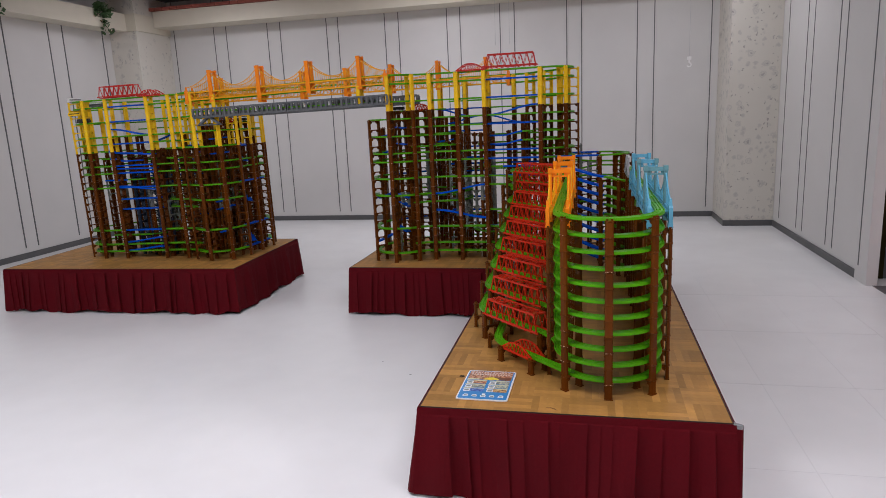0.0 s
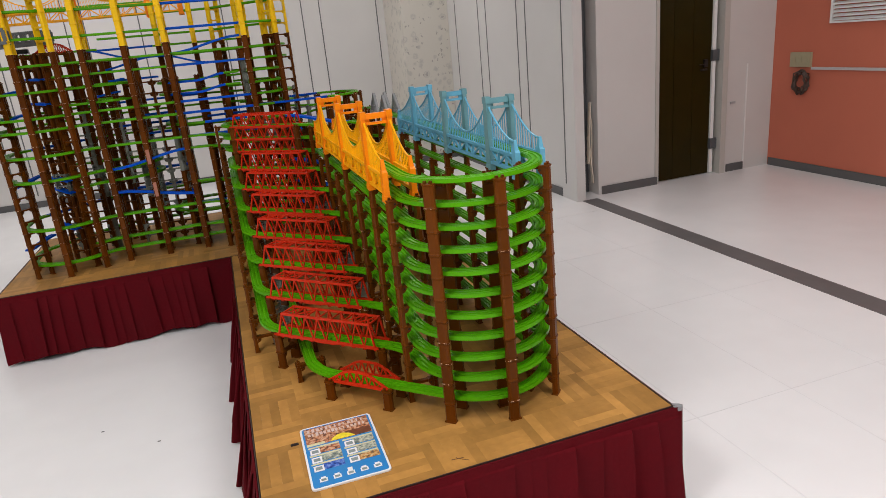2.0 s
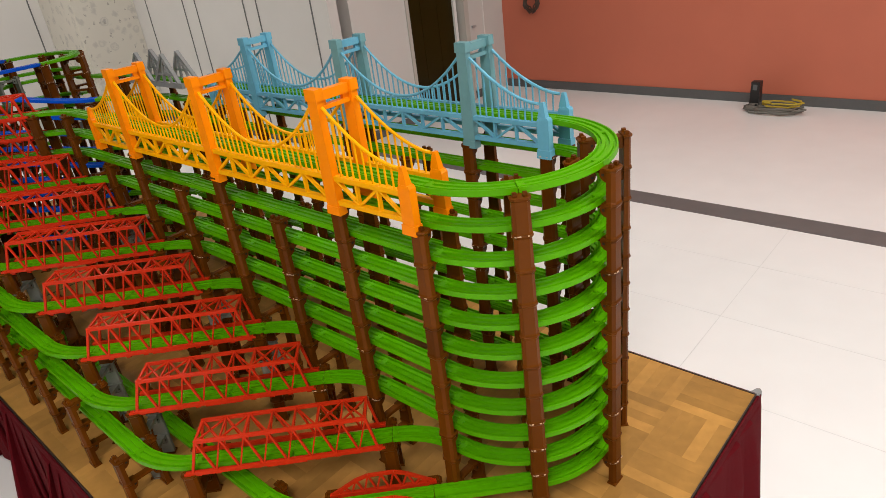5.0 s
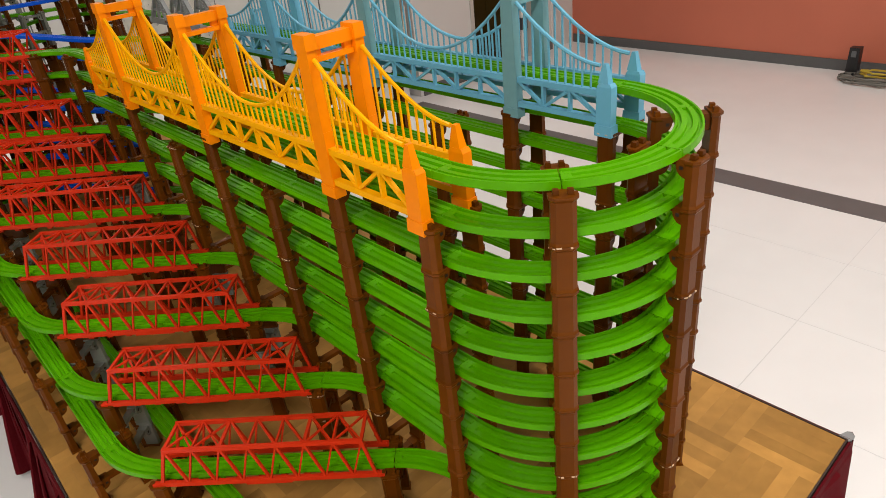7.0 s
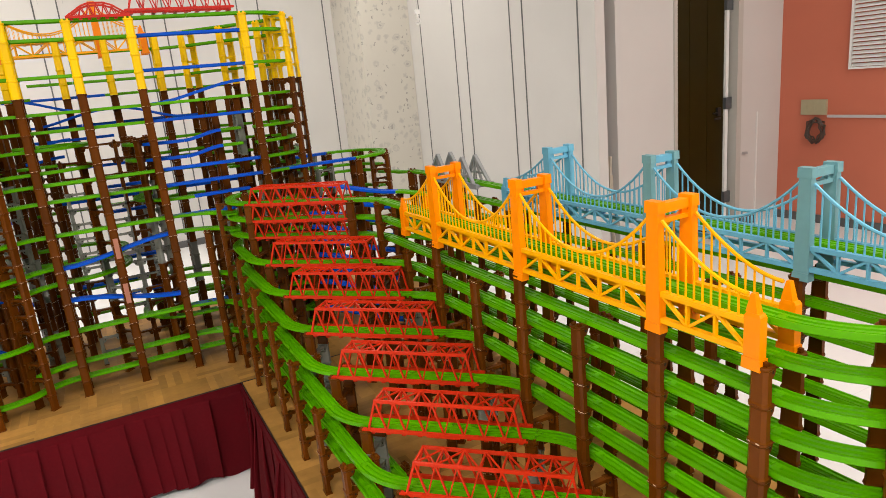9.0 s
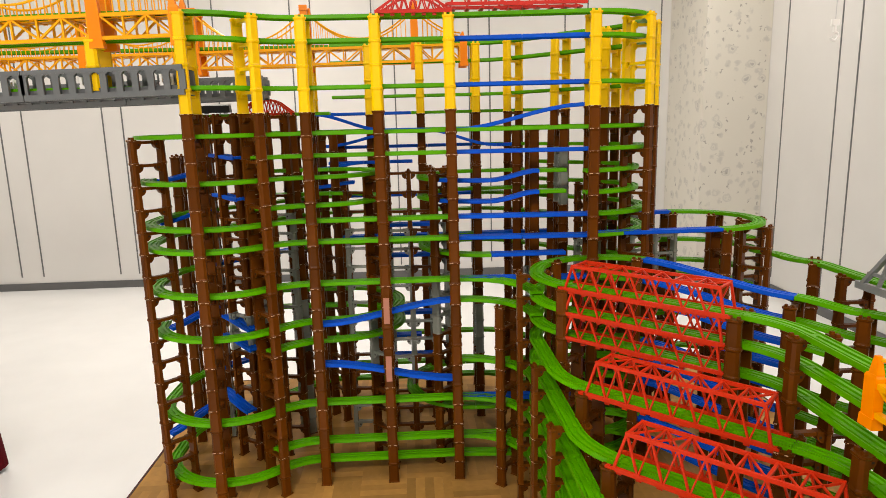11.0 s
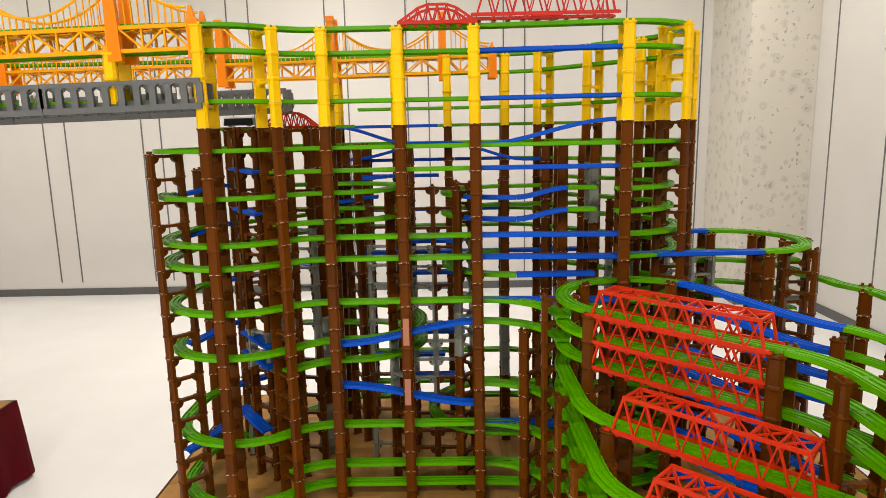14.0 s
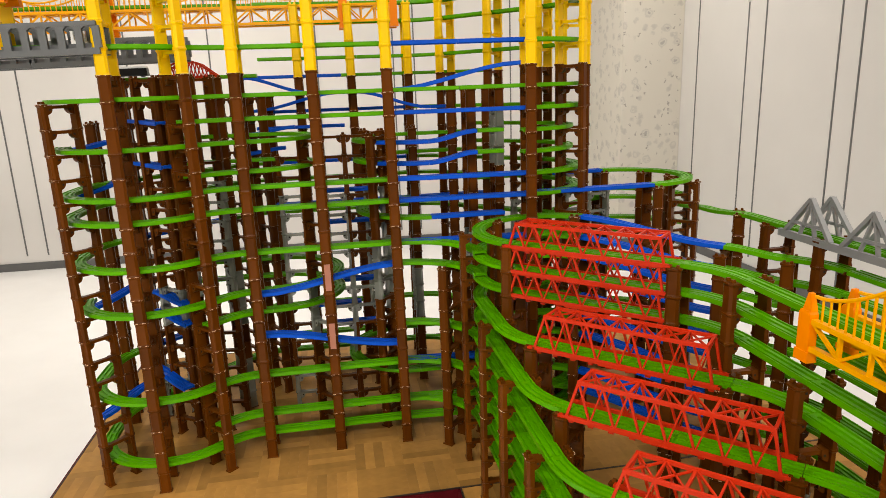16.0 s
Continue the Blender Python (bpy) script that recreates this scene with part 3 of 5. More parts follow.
                off = 0.007 + (0.001 if f > 0.085 else 0) + 0.02 * f + max(hang, -0.018 * f - 0.004)
                p = a + t * (u + 0.014 * below * math.sin(u * 6 + ph[2]) * (1 - e2) + flare * (e1 - e0) + (off - 0.012) * (s1 - s0)) + out * (off + flare * (e0 + e1))
                vs.append((p.x, p.y, zz))
        fs = [(i * (nv + 1) + k, (i + 1) * (nv + 1) + k, (i + 1) * (nv + 1) + k + 1, i * (nv + 1) + k + 1) for i in range(len(us) - 1) for k in range(nv)]
        cloth.add(vs, fs)
        part("skirt", cloth, CLOTH, st, "pleated maroon cloth skirt")
        part("skirt_band", Mesh().bar(a + t * 0.012 + out * 0.006 + Vector((0, 0, S - 0.016)), b - t * 0.012 + out * 0.006 + Vector((0, 0, S - 0.016)), 0.0045, 0.026), CLOTH, st)
    return st


ALL = [((0, 0), (1, 0)), ((1, 0), (1, 1)), ((1, 1), (0, 1)), ((0, 1), (0, 0))]
stage("stage_platform", -0.22, 3.10, 1.0, 5.583, "parquet stage platform with maroon skirt, under the green coil", [ALL[0], ALL[1], ALL[3]], rows=7, spread=0.038, flip_out=0.004)
stage("stage_platform", -1.455, 5.587, 1.015, 6.87, "parquet stage platform with maroon skirt, under a brown tower", [((0, 0), (0.5, 0)), ALL[1], ALL[2], ALL[3]], rows=4)
stage("stage_platform", -4.73, 5.42, -2.475, 6.77, "parquet stage platform with maroon skirt, standing apart from others", ALL, 2.2)

flap = Mesh()
fold_x = [(0.998, 3.098), (1.012, 3.093), (1.026, 3.094), (1.036, 3.100), (1.030, 3.108), (1.016, 3.112), (1.002, 3.118)]
flap.add([(x + 0.010 * f * (x - 0.998) / 0.038, y - 0.008 * f * math.sin(i), S - 0.006 - f * 0.375) for f in (0, 0.1, 0.3, 0.6, 1.0) for i, (x, y) in enumerate(fold_x)],
         [(r * 7 + c, r * 7 + c + 1, r * 7 + c + 8, r * 7 + c + 7) for r in range(4) for c in range(6)])
solid("corner_fold", flap, CLOTH, "gathered maroon cloth fold standing out at the platform's corner", "cloth fold")
tab = Mesh()
tape_x = [(x + 0.0015 * (x - 0.99) / 0.04, y + (-0.0015 if i < 3 else 0.0015)) for i, (x, y) in enumerate(fold_x)]
tab.add([(x, y, S - 0.0015 - 0.015 * f - 0.006 * (x - 0.998) / 0.038) for f in (0, 1) for x, y in tape_x], [(c, c + 1, c + 8, c + 7) for c in range(6)] + [(0, 1, 6), (1, 2, 5, 6), (2, 3, 4, 5)])
solid("corner_tape", tab, MIDGREY, "grey tape folded over the cloth at the platform's corner", "tape")
crack = Mesh().bar((0.300, 3.150, S + 0.0006), (0.335, 3.146, S + 0.0006), 0.002, 0.0008).bar((0.322, 3.146, S + 0.0006), (0.345, 3.128, S + 0.0006), 0.002, 0.0008).bar((0.318, 3.146, S + 0.0006), (0.316, 3.157, S + 0.0006), 0.0015, 0.0008)
solid("parquet_crack", crack, MARK, "dark crack from wear in the parquet edge", "scratch", "structure")
solid("parquet_chip", Mesh().taper(-0.103, 3.432, S + 0.0002, S + 0.004, 0.012, 0.006, 0.008, 0.003), HOLE, "small dark chip lying on the parquet", "chip")
# hook on a thin chain
hook = thing("ceiling_hook", "white plastic hook hanging on a thin chain", "hook", at=pose(1.265, 6.54, 1.905))
part("chain", Mesh().tube([(0, 0, 0.07), (0, 0, CEILING - 1.905)], 0.0015, 5), STEEL, hook)
part("hook_body", Mesh().box(-0.016, -0.006, 0.045, 0.016, 0.006, 0.07).box(-0.005, -0.005, 0.02, 0.005, 0.005, 0.045).tube([(0.016 * math.cos(a), 0, 0.004 + 0.016 * math.sin(a)) for a in [1.57 - i * 0.45 for i in range(11)]], 0.005, 6), WHITE, hook)
for x, y in ((-0.745, 9.5), (-0.56, 9.5)):
    solid("ceiling_chain", Mesh().tube([(x, y, 2.47), (x, y, CEILING)], 0.002, 5), STEEL, "thin pale chain hanging from the ceiling", "chain", group="ceiling chains")

# ---- toy railway parts ----
U = 0.0690      # height of one pier block
L = 0.225       # length of one straight rail
R = 0.22        # radius of a curve
HALF = 0.043    # half the distance between a pier's legs
UC = 0.0682     # the same on the coil, whose blocks are pressed closer


def level(k, u=U):
    """Underside of the rail on level k."""
    return S + (k + 1) * u


RAIL = [(-0.0205, 0.0058), (-0.0198, 0.0165), (-0.017, 0.0165), (-0.016, 0.0115), (-0.012, 0.0115), (-0.0112, 0.0158), (-0.004, 0.0158), (-0.003, 0.0118), (0.003, 0.0118), (0.004, 0.0158), (0.0112, 0.0158), (0.012, 0.0115), (0.016, 0.0115), (0.017, 0.0165), (0.0198, 0.0165), (0.0205, 0.0058), (0.0185, 0.004), (0.015, 0.008), (-0.015, 0.008), (-0.0185, 0.004)]
RAIL_MESH = {}
# the far tower leans a little and its blocks are pressed closer
LEAN = Matrix.Translation((-3.375, 0, S)) @ Matrix.Rotation(radians(-1.0), 4, "Y") @ Matrix.Diagonal((1, 1, 0.969, 1)) @ Matrix.Translation((3.4, 0, -S))
GAP = 0.0007


def rail_mesh(kind, a, b, mat):
    """kind 's': length a, rise b. kind 'c': turn a in degrees (left positive), radius b."""
    key = (kind, round(a, 4), round(b, 4), mat.name)
    if key not in RAIL_MESH:
        m = Mesh()
        up = Vector((0, 0, 1))
        fr = []
        if kind == "s":
            n = 1 if not b else 8
            for i in range(n + 1):
                f = i / n
                z = b * (3 * f * f - 2 * f ** 3)
                fr.append((Vector((GAP + (a - 2 * GAP) * f, 0, z)), Vector((0, -1, 0)), up))
        else:
            n = max(2, int(abs(a) / 5.6))
            sg = 1 if a > 0 else -1
            e = math.degrees(GAP / b)
            for i in range(n + 1):
                t = radians(e + (abs(a) - 2 * e) * i / n)
                fr.append((Vector((b * math.sin(t), sg * b * (1 - math.cos(t)), 0)), Vector((sg * math.sin(t), -math.cos(t), 0)), up))
        m.sweep(RAIL, fr)
        # joint tongue and cross rib
        o, s, u = fr[-1]
        t = s.cross(u) * -1
        w = Matrix.Translation(o) @ Matrix(((s.x, t.x, u.x, 0), (s.y, t.y, u.y, 0), (s.z, t.z, u.z, 0), (0, 0, 0, 1)))
        m.box(-0.006, -0.014, 0.0118, 0.006, 0.0, 0.0155, w)
        m.box(-0.0155, -0.0040, 0.0105, 0.0155, -0.0025, 0.0152, w)
        me = m.data("rail", mat)
        RAIL_MESH[key] = me
    return RAIL_MESH[key]


class Line:
    """Lays rails one after the other. flip mirrors the plan about x = flip / 2."""

    def __init__(self, label, x, y, heading, k, flip=None, group="toy railway lines", mat=None, dy=0.0, u=U):
        self.t = thing("toy_railway_line", label, "toy railway track", group)
        self.x, self.y, self.h, self.k, self.flip, self.mat, self.dy = x, y, heading, k, flip, mat or GREEN, dy
        self.joints = []
        self.u = u

    def place(self, me):
        z = level(self.k, self.u) - (0.010 if self.u == UC else 0.006)
        if self.flip is None:
            m = pose(self.x, self.y, z, 0, 0, self.h)
        else:
            m = LEAN @ pose(self.flip - self.x, self.y + self.dy, z, 0, 0, 180 - self.h)
        part("rail", me, None, self.t, m=m)

    def s(self, length, mat=None, rise=0, whole=False):
        """Straight on, in rails of about one length; rise in levels."""
        mat = mat or self.mat
        n = 1 if (rise or whole) else max(1, round(length / L))
        for _ in range(n):
            self.joints.append((self.x, self.y, self.h))
            self.place(rail_mesh("s", length / n, rise * U, mat))
            self.x += length / n * math.cos(radians(self.h))
            self.y += length / n * math.sin(radians(self.h))
            self.k += rise / n
        return self

    def c(self, turn, r=R, mat=None):
        """Curve by turn degrees, left positive, in pieces of 45 degrees."""
        n = max(1, round(abs(turn) / 45))
        d = turn / n
        for _ in range(n):
            self.joints.append((self.x, self.y, self.h))
            self.place(rail_mesh("c", d if self.flip is None else -d, r, mat or self.mat))
            sg = 1 if d > 0 else -1
            a0, a1 = radians(self.h), radians(self.h + d)
            self.x += sg * r * (math.sin(a1) - math.sin(a0))
            self.y += -sg * r * (math.cos(a1) - math.cos(a0))
            self.h += d
        return self


BLOCK = {}


def block_mesh(mat, glint=0, wide=0.034):
    """One pier block: two chamfered legs with a slim collar, a cross bar on top with brackets and peg holes."""
    key = (mat.name, glint)
    if key not in BLOCK:
        m = Mesh()
        h, w = U - 0.0004, wide / 2
        slim = mat in (YELLOW, ORANGE)

        def leg(sg, z0, z1, a0, d0, b0, a1, d1, b1):
            """A six-sided leg: half width a, outer depth d, inner depth b, at the foot and at the top."""
            y = sg * HALF
            vs = []
            for z, a, d, b in ((z0, a0, d0, b0), (z1, a1, d1, b1)):
                vs += [(px, y + sg * py, z) for px, py in ((-a, -b), (a, -b), (a, d * 0.35), (a * 0.62, d), (-a * 0.62, d), (-a, d * 0.35))]
            m.add(vs, [(0, 1, 2, 3, 4, 5), (6, 7, 8, 9, 10, 11)] + [(i, (i + 1) % 6, 6 + (i + 1) % 6, 6 + i) for i in range(6)])

        for sg in (-1, 1):
            leg(sg, 0.0, 0.004, w * 1.07, 0.0108, 0.0078, w * 0.98, 0.0092, 0.0068)
            leg(sg, 0.004, h - 0.008, w * 0.98, 0.0092, 0.0068, w * 0.94, 0.0086, 0.0065)
            leg(sg, h - 0.008, h - 0.004, w * 0.94, 0.0086, 0.0065, w * 1.10, 0.0112, 0.0080)
            leg(sg, h - 0.004, h, w * 1.10, 0.0112, 0.0080, w * 1.10, 0.0112, 0.0080)
            # bracket under the rail: round on brown piers, a small fillet on yellow ones
            r = 0.009 if slim else 0.016
            yc, zc = sg * (HALF - 0.0072), h - 0.012
            arc_ = [(yc - sg * r * math.sin(a), zc - r * 1.06 * math.cos(a)) for a in [i * math.pi / 10 for i in range(6)]]
            pts = [(yc, zc + 0.009)] + arc_ + [(yc - sg * r, zc + 0.009)]
            n = len(pts)
            wx = w * (0.45 if slim else 0.62)
            m.add([(px, a, b) for px in (-wx, wx) for a, b in pts], [tuple(range(n)), tuple(range(n, 2 * n))] + [(i, (i + 1) % n, n + (i + 1) % n, n + i) for i in range(n)])
        m.box(-w * 0.45, -HALF + 0.012, h - 0.013, w * 0.45, HALF - 0.012, h - 0.004)
        # pale ticks on the collar corners, painted in place of specular glints
        m.slot(1)
        for sg in (-1, 1):
            y = sg * (HALF + 0.0112)
            if glint:
                for a, e, t in ((-0.98, -0.55, 0.0014), (0.55, 0.98, 0.0010)) if glint == 1 else ((-0.98, -0.35, 0.0008), (0.7, 0.98, 0.0012)):
                    m.box(a * w * 0.62, y - 0.0010, h - 0.0006 - t, e * w * 0.62, y + 0.0006, h + 0.0002)
                for sx in (-1, 1) if glint == 1 else (sg,):
                    m.bar((sx * w * 1.105, sg * HALF + 0.0015, h - 0.0050), (sx * w * 0.74, sg * (HALF + 0.0112), h - 0.0010), 0.0014, 0.0016)
        m.slot(2)
        for sg in (-1, 1) if not slim else ():
            for sx in (-1, 1):
                yc = sg * (HALF - 0.016)
                m.box(sx * w * 0.62 - 0.0004, yc - 0.0026, h - 0.0175, sx * w * 0.62 + 0.0004, yc + 0.0026, h - 0.0125)
        BLOCK[key] = m.data("pier_block", mat, PALE, HOLE)
    return BLOCK[key]


STUD = {}


def studs_mesh(mat):
    if mat.name not in STUD:
        m = Mesh()
        for y in (-HALF, HALF):
            for x in (-0.009, 0.009):
                m.taper(x, y, 0, 0.007, 0.0042, 0.0042, 0.0036, 0.0036)
        STUD[mat.name] = m.data("stud", mat)
    return STUD[mat.name]


FOOT = Mesh().taper(0, -HALF, 0, 0.004, 0.0185, 0.0105, 0.0175, 0.0095).taper(0, HALF, 0, 0.004, 0.0185, 0.0105, 0.0175, 0.0095).data("foot", BROWN)
PLACED = set()


def pier(x, y, heading, n, colour=None, flip=None, label="", start=0, dy=0.0, lean=True, top=True, glint=True):
    """A column of n blocks across a track of that heading. colour: function of the block's index."""
    key = (round(x * 22), round(y * 22), flip)
    if key in PLACED:
        return None
    PLACED.add(key)
    if flip is not None:
        x, heading, y = flip - x, 180 - heading, y + dy
    rng = random.Random(int(x * 977 + y * 131))
    base = LEAN if flip is not None else Matrix.Identity(4)
    col = thing("pier_column", label or "stacked brown toy bridge pier with two legs", "toy pier", "stacked bridge piers",
                base @ pose(x, y, S + start * U, rng.uniform(-0.25, 0.25) if lean else 0, rng.uniform(-0.25, 0.25) if lean else 0, heading)
                @ Matrix.Diagonal((1, 1, UC / U if x > -0.2 and y < 5.8 else 1, 1)))
    mats = [(colour(i) if colour else BROWN) for i in range(start, n)]
    for i, mt in enumerate(mats):
        part("pier_block", block_mesh(mt, (rng.randrange(3) if y > 5.75 else max(0, rng.randrange(-6, 3))) if mt is BROWN else 0), None, col, m=pose(0, 0, i * U))
    if top:
        part("studs", studs_mesh(mats[-1]), None, col, m=pose(0, 0, len(mats) * U))
    if start == 0:
        part("foot", FOOT, None, col)
    return col


# ---- bridges ----


def arc(p, q, sag, n=14):
    p, q = Vector(p), Vector(q)
    return [p.lerp(q, i / n) - Vector((0, 0, sag * 4 * (i / n) * (1 - i / n))) for i in range(n + 1)]


def suspension_bridge(x, y, heading, k, towers, lead, tail, mat_tower, mat_span, label, flip=None, span=0.443, low=0.088, dy=0.0, u=U, dip=0.0):
    """Runs along +x of its own pose; towers at lead + i * span."""
    if flip is not None:
        x, heading, y = flip - x, 180 - heading, y + dy
    br = thing("suspension_bridge", label, "toy bridge", "suspension bridges", pose(x, y, level(k, u), 0, dip, heading))
    total = lead + (towers - 1) * span + tail
    stops = [0.0] + [lead + i * span for i in range(towers)] + [total]
    top, w = 0.172, HALF
    for i in range(towers):
        tx = stops[i + 1]
        for sg in (-1, 1):
            tw = Mesh()
            tw.taper(tx, sg * w, -low + 0.018, 0.03, 0.017, 0.0085, 0.0165, 0.0085)
            tw.taper(tx, sg * w, 0.03, top - 0.022, 0.0160, 0.0085, 0.0135, 0.0080)
            tw.taper(tx, sg * w, top - 0.022, top, 0.0165, 0.0100, 0.0160, 0.0095)
            tw.taper(tx, sg * w, -low, -low + 0.018, 0.0195, 0.0105, 0.0185, 0.0100)
            part("tower_post", tw, mat_tower if i < 2 or mat_tower is not TEAL else SKY, br)
        tw = Mesh()
        tw.box(tx - 0.008, -w + 0.009, top - 0.042, tx + 0.008, w - 0.009, top - 0.034).box(tx - 0.009, -w + 0.009, top - 0.024, tx + 0.009, w - 0.009, top - 0.006)
        tw.box(tx - 0.004, -w + 0.009, top - 0.034, tx + 0.004, -w + 0.022, top - 0.024).box(tx - 0.004, w - 0.022, top - 0.034, tx + 0.004, w - 0.009, top - 0.024)
        part("cross_beam", tw, mat_tower if i == 0 or mat_tower is not TEAL else SKY, br)
        part("deck_beam", Mesh().box(tx - 0.012, -w + 0.009, -0.009, tx + 0.012, w - 0.009, -0.001), mat_tower, br)
    for e, sg_ in ((0.0, 1), (total, -1)):
        for sg in (-1, 1):
            en = Mesh()
            ex = e + sg_ * 0.014
            en.taper(ex, sg * w, -low, -low + 0.02, 0.0175, 0.0105, 0.0165, 0.010).taper(ex, sg * w, -low + 0.02, 0.012, 0.0145, 0.0085, 0.0145, 0.0085)
            en.taper(ex, sg * w, 0.012, 0.018, 0.0145, 0.0085, 0.011, 0.0075).taper(ex + sg_ * 0.003, sg * w, 0.018, 0.050, 0.0105, 0.0070, 0.0035, 0.0045)
            part("end_post", en, mat_tower if mat_tower is ORANGE else mat_span, br)
    for a, b in zip(stops, stops[1:]):
        la = 0.017 if a else 0.028
        lb = 0.017 if b < total else 0.028
        p0, p1 = a + la, b - lb
        inner = bool(a) and b < total
        for sg in (-1, 1):
            tr = Mesh()
            yy = sg * w
            tr.box(p0, yy - 0.006, -0.005, p1, yy + 0.006, 0.005).box(p0, yy - 0.006, -low + 0.022, p1, yy + 0.006, -low + 0.032)
            zt, zb = -0.005, -low + 0.032
            cells = max(2, round((p1 - p0) / 0.066))
            for i in range(cells):
                xa, xb = p0 + (p1 - p0) * i / cells, p0 + (p1 - p0) * (i + 1) / cells
                tr.bar((xa + 0.002, yy, zb), (xa + 0.002, yy, zt), 0.005, 0.008, up=(0, 1, 0))
                xm = (xa + xb) / 2
                if i % 2 == 0:
                    tr.bar((xa + 0.003, yy, zb), (xb - 0.002, yy, zt), 0.0055, 0.007, up=(0, 1, 0))
                else:
                    tr.bar((xa + 0.003, yy, zt), (xb - 0.002, yy, zb), 0.0055, 0.007, up=(0, 1, 0))
            part("side_truss", tr, mat_span, br)
            za = top - 0.034 if a else 0.046
            zb2 = top - 0.034 if b < total else 0.046
            if inner:
                cab = arc((p0, yy, za), (p1, yy, zb2), 0.102, 18)
            elif a:
                cab = [(p0 + (p1 - p0) * f, yy, zb2 + (za - zb2) * (1 - f) ** 1.75) for f in [i / 12 for i in range(13)]]
            else:
                cab = [(p0 + (p1 - p0) * f, yy, za + (zb2 - za) * f ** 1.75) for f in [i / 12 for i in range(13)]]
            cable = part("main_cable", Mesh().tube(cab, 0.0036, 6), mat_span, br)
            near = span > 0.44
            hg = Mesh()
            nh = max(4, round((p1 - p0) / 0.0185))
            cv = [Vector(c) for c in cab]
            for i in range(1, nh):
                f = i / nh * (len(cv) - 1)
                j = min(int(f), len(cv) - 2)
                p = cv[j].lerp(cv[j + 1], f - j)
                if p.z > 0.014:
                    if near:
                        part("hanger", Mesh().box(p.x - 0.0013, yy - 0.0016, 0.004, p.x + 0.0013, yy + 0.0016, p.z), mat_span, cable)
                    else:
                        hg.box(p.x - 0.0013, yy - 0.0016, 0.004, p.x + 0.0013, yy + 0.0016, p.z)
            if not near:
                tagged(part("hanger_screen", hg, mat_span, cable), kind="stuff")
        dk = Mesh()
        for i in range(int((p1 - p0) / 0.05) + 1):
            xx = p0 + i * 0.05
            dk.box(xx, -w + 0.006, -0.009, xx + 0.010, w - 0.006, -0.002)
        dk.box(p0, -0.012, -0.007, p1, 0.012, -0.003)
        part("deck", dk, mat_span, br)
    return br


def truss_bridge(x, y, heading, k, length, mat, label, height=0.087, flip=None, dy=0.0, u=U):
    """A through truss with sloping ends and crossed top braces; the rail runs inside it."""
    if flip is not None:
        x, heading, y = flip - x, 180 - heading, y + dy
    br = thing("truss_bridge", label, "toy bridge", "truss bridges", (LEAN if flip is not None else Matrix.Identity(4)) @ pose(x, y, level(k, u), 0, 0, heading))
    w, zb, zt = 0.0375, 0.002, height
    o = -0.013 * length / 0.45
    a0, a1 = o + 0.014, length + o - 0.019
    n = 7
    t0, t1 = a0 + 0.027 * height / 0.087, a1 - 0.016 * height / 0.087
    step = (t1 - t0) / n
    for sg in (-1, 1):
        sd = Mesh()
        yb, yt = sg * w, sg * (w - 0.0025)
        sd.box(o, yb - 0.0036, zb - 0.0048, length + o - 0.007, yb + 0.0036, zb + 0.0048)
        sd.box(o - 0.004, yb - 0.0052, zb - 0.0040, o + 0.010, yb + 0.0052, zb + 0.0032).box(length + o - 0.016, yb - 0.0052, zb - 0.0040, length + o - 0.003, yb + 0.0052, zb + 0.0032)
        sd.bar((t0 - 0.003, yt, zt), (t1 + 0.003, yt, zt), 0.0058, 0.0085)
        sd.bar((a0, yb, zb), (t0, yt, zt), 0.0056, 0.006, up=(0, 1, 0)).bar((a1, yb, zb), (t1, yt, zt), 0.0056, 0.006, up=(0, 1, 0))
        for i in range(n):
            xa = t0 + step * i
            sd.bar((xa, yt, zt), (xa + step / 2, yb, zb), 0.0042, 0.0055, up=(0, 1, 0)).bar((xa + step / 2, yb, zb), (xa + step, yt, zt), 0.0034, 0.005, up=(0, 1, 0))
        part("side_frame", sd, mat, br)
    tp = Mesh()
    yt = w - 0.0025
    for i in range(n + 1):
        xa = t0 + step * i
        tp.bar((xa, -yt, zt), (xa, yt, zt), 0.0060 if i in (0, 2, n - 2, n) else 0.0038, 0.005)
        if i in (0, 1, n - 2, n - 1):
            tp.bar((xa, -yt, zt), (xa + step, yt, zt), 0.0034, 0.004).bar((xa, yt, zt), (xa + step, -yt, zt), 0.0034, 0.004)
        elif i < n - 2:
            tp.bar((xa, yt, zt), (xa + step, -yt, zt), 0.0036, 0.004)
    part("top_frame", tp, mat, br)
    fl = Mesh()
    for i in range(10):
        xa = length * (i + 0.5) / 10 + o
        fl.box(xa - 0.006, -w + 0.0045, zb - 0.014, xa + 0.006, w - 0.0045, zb - 0.0085)
    mid = length / 2 + o
    fl.box(mid - 0.045, -w - 0.0045, zb - 0.0075, mid + 0.045, -w + 0.0030, zb - 0.0045).box(mid - 0.045, w - 0.0030, zb - 0.0075, mid + 0.045, w + 0.0045, zb - 0.0045)
    part("floor_frame", fl, mat, br)
    return br


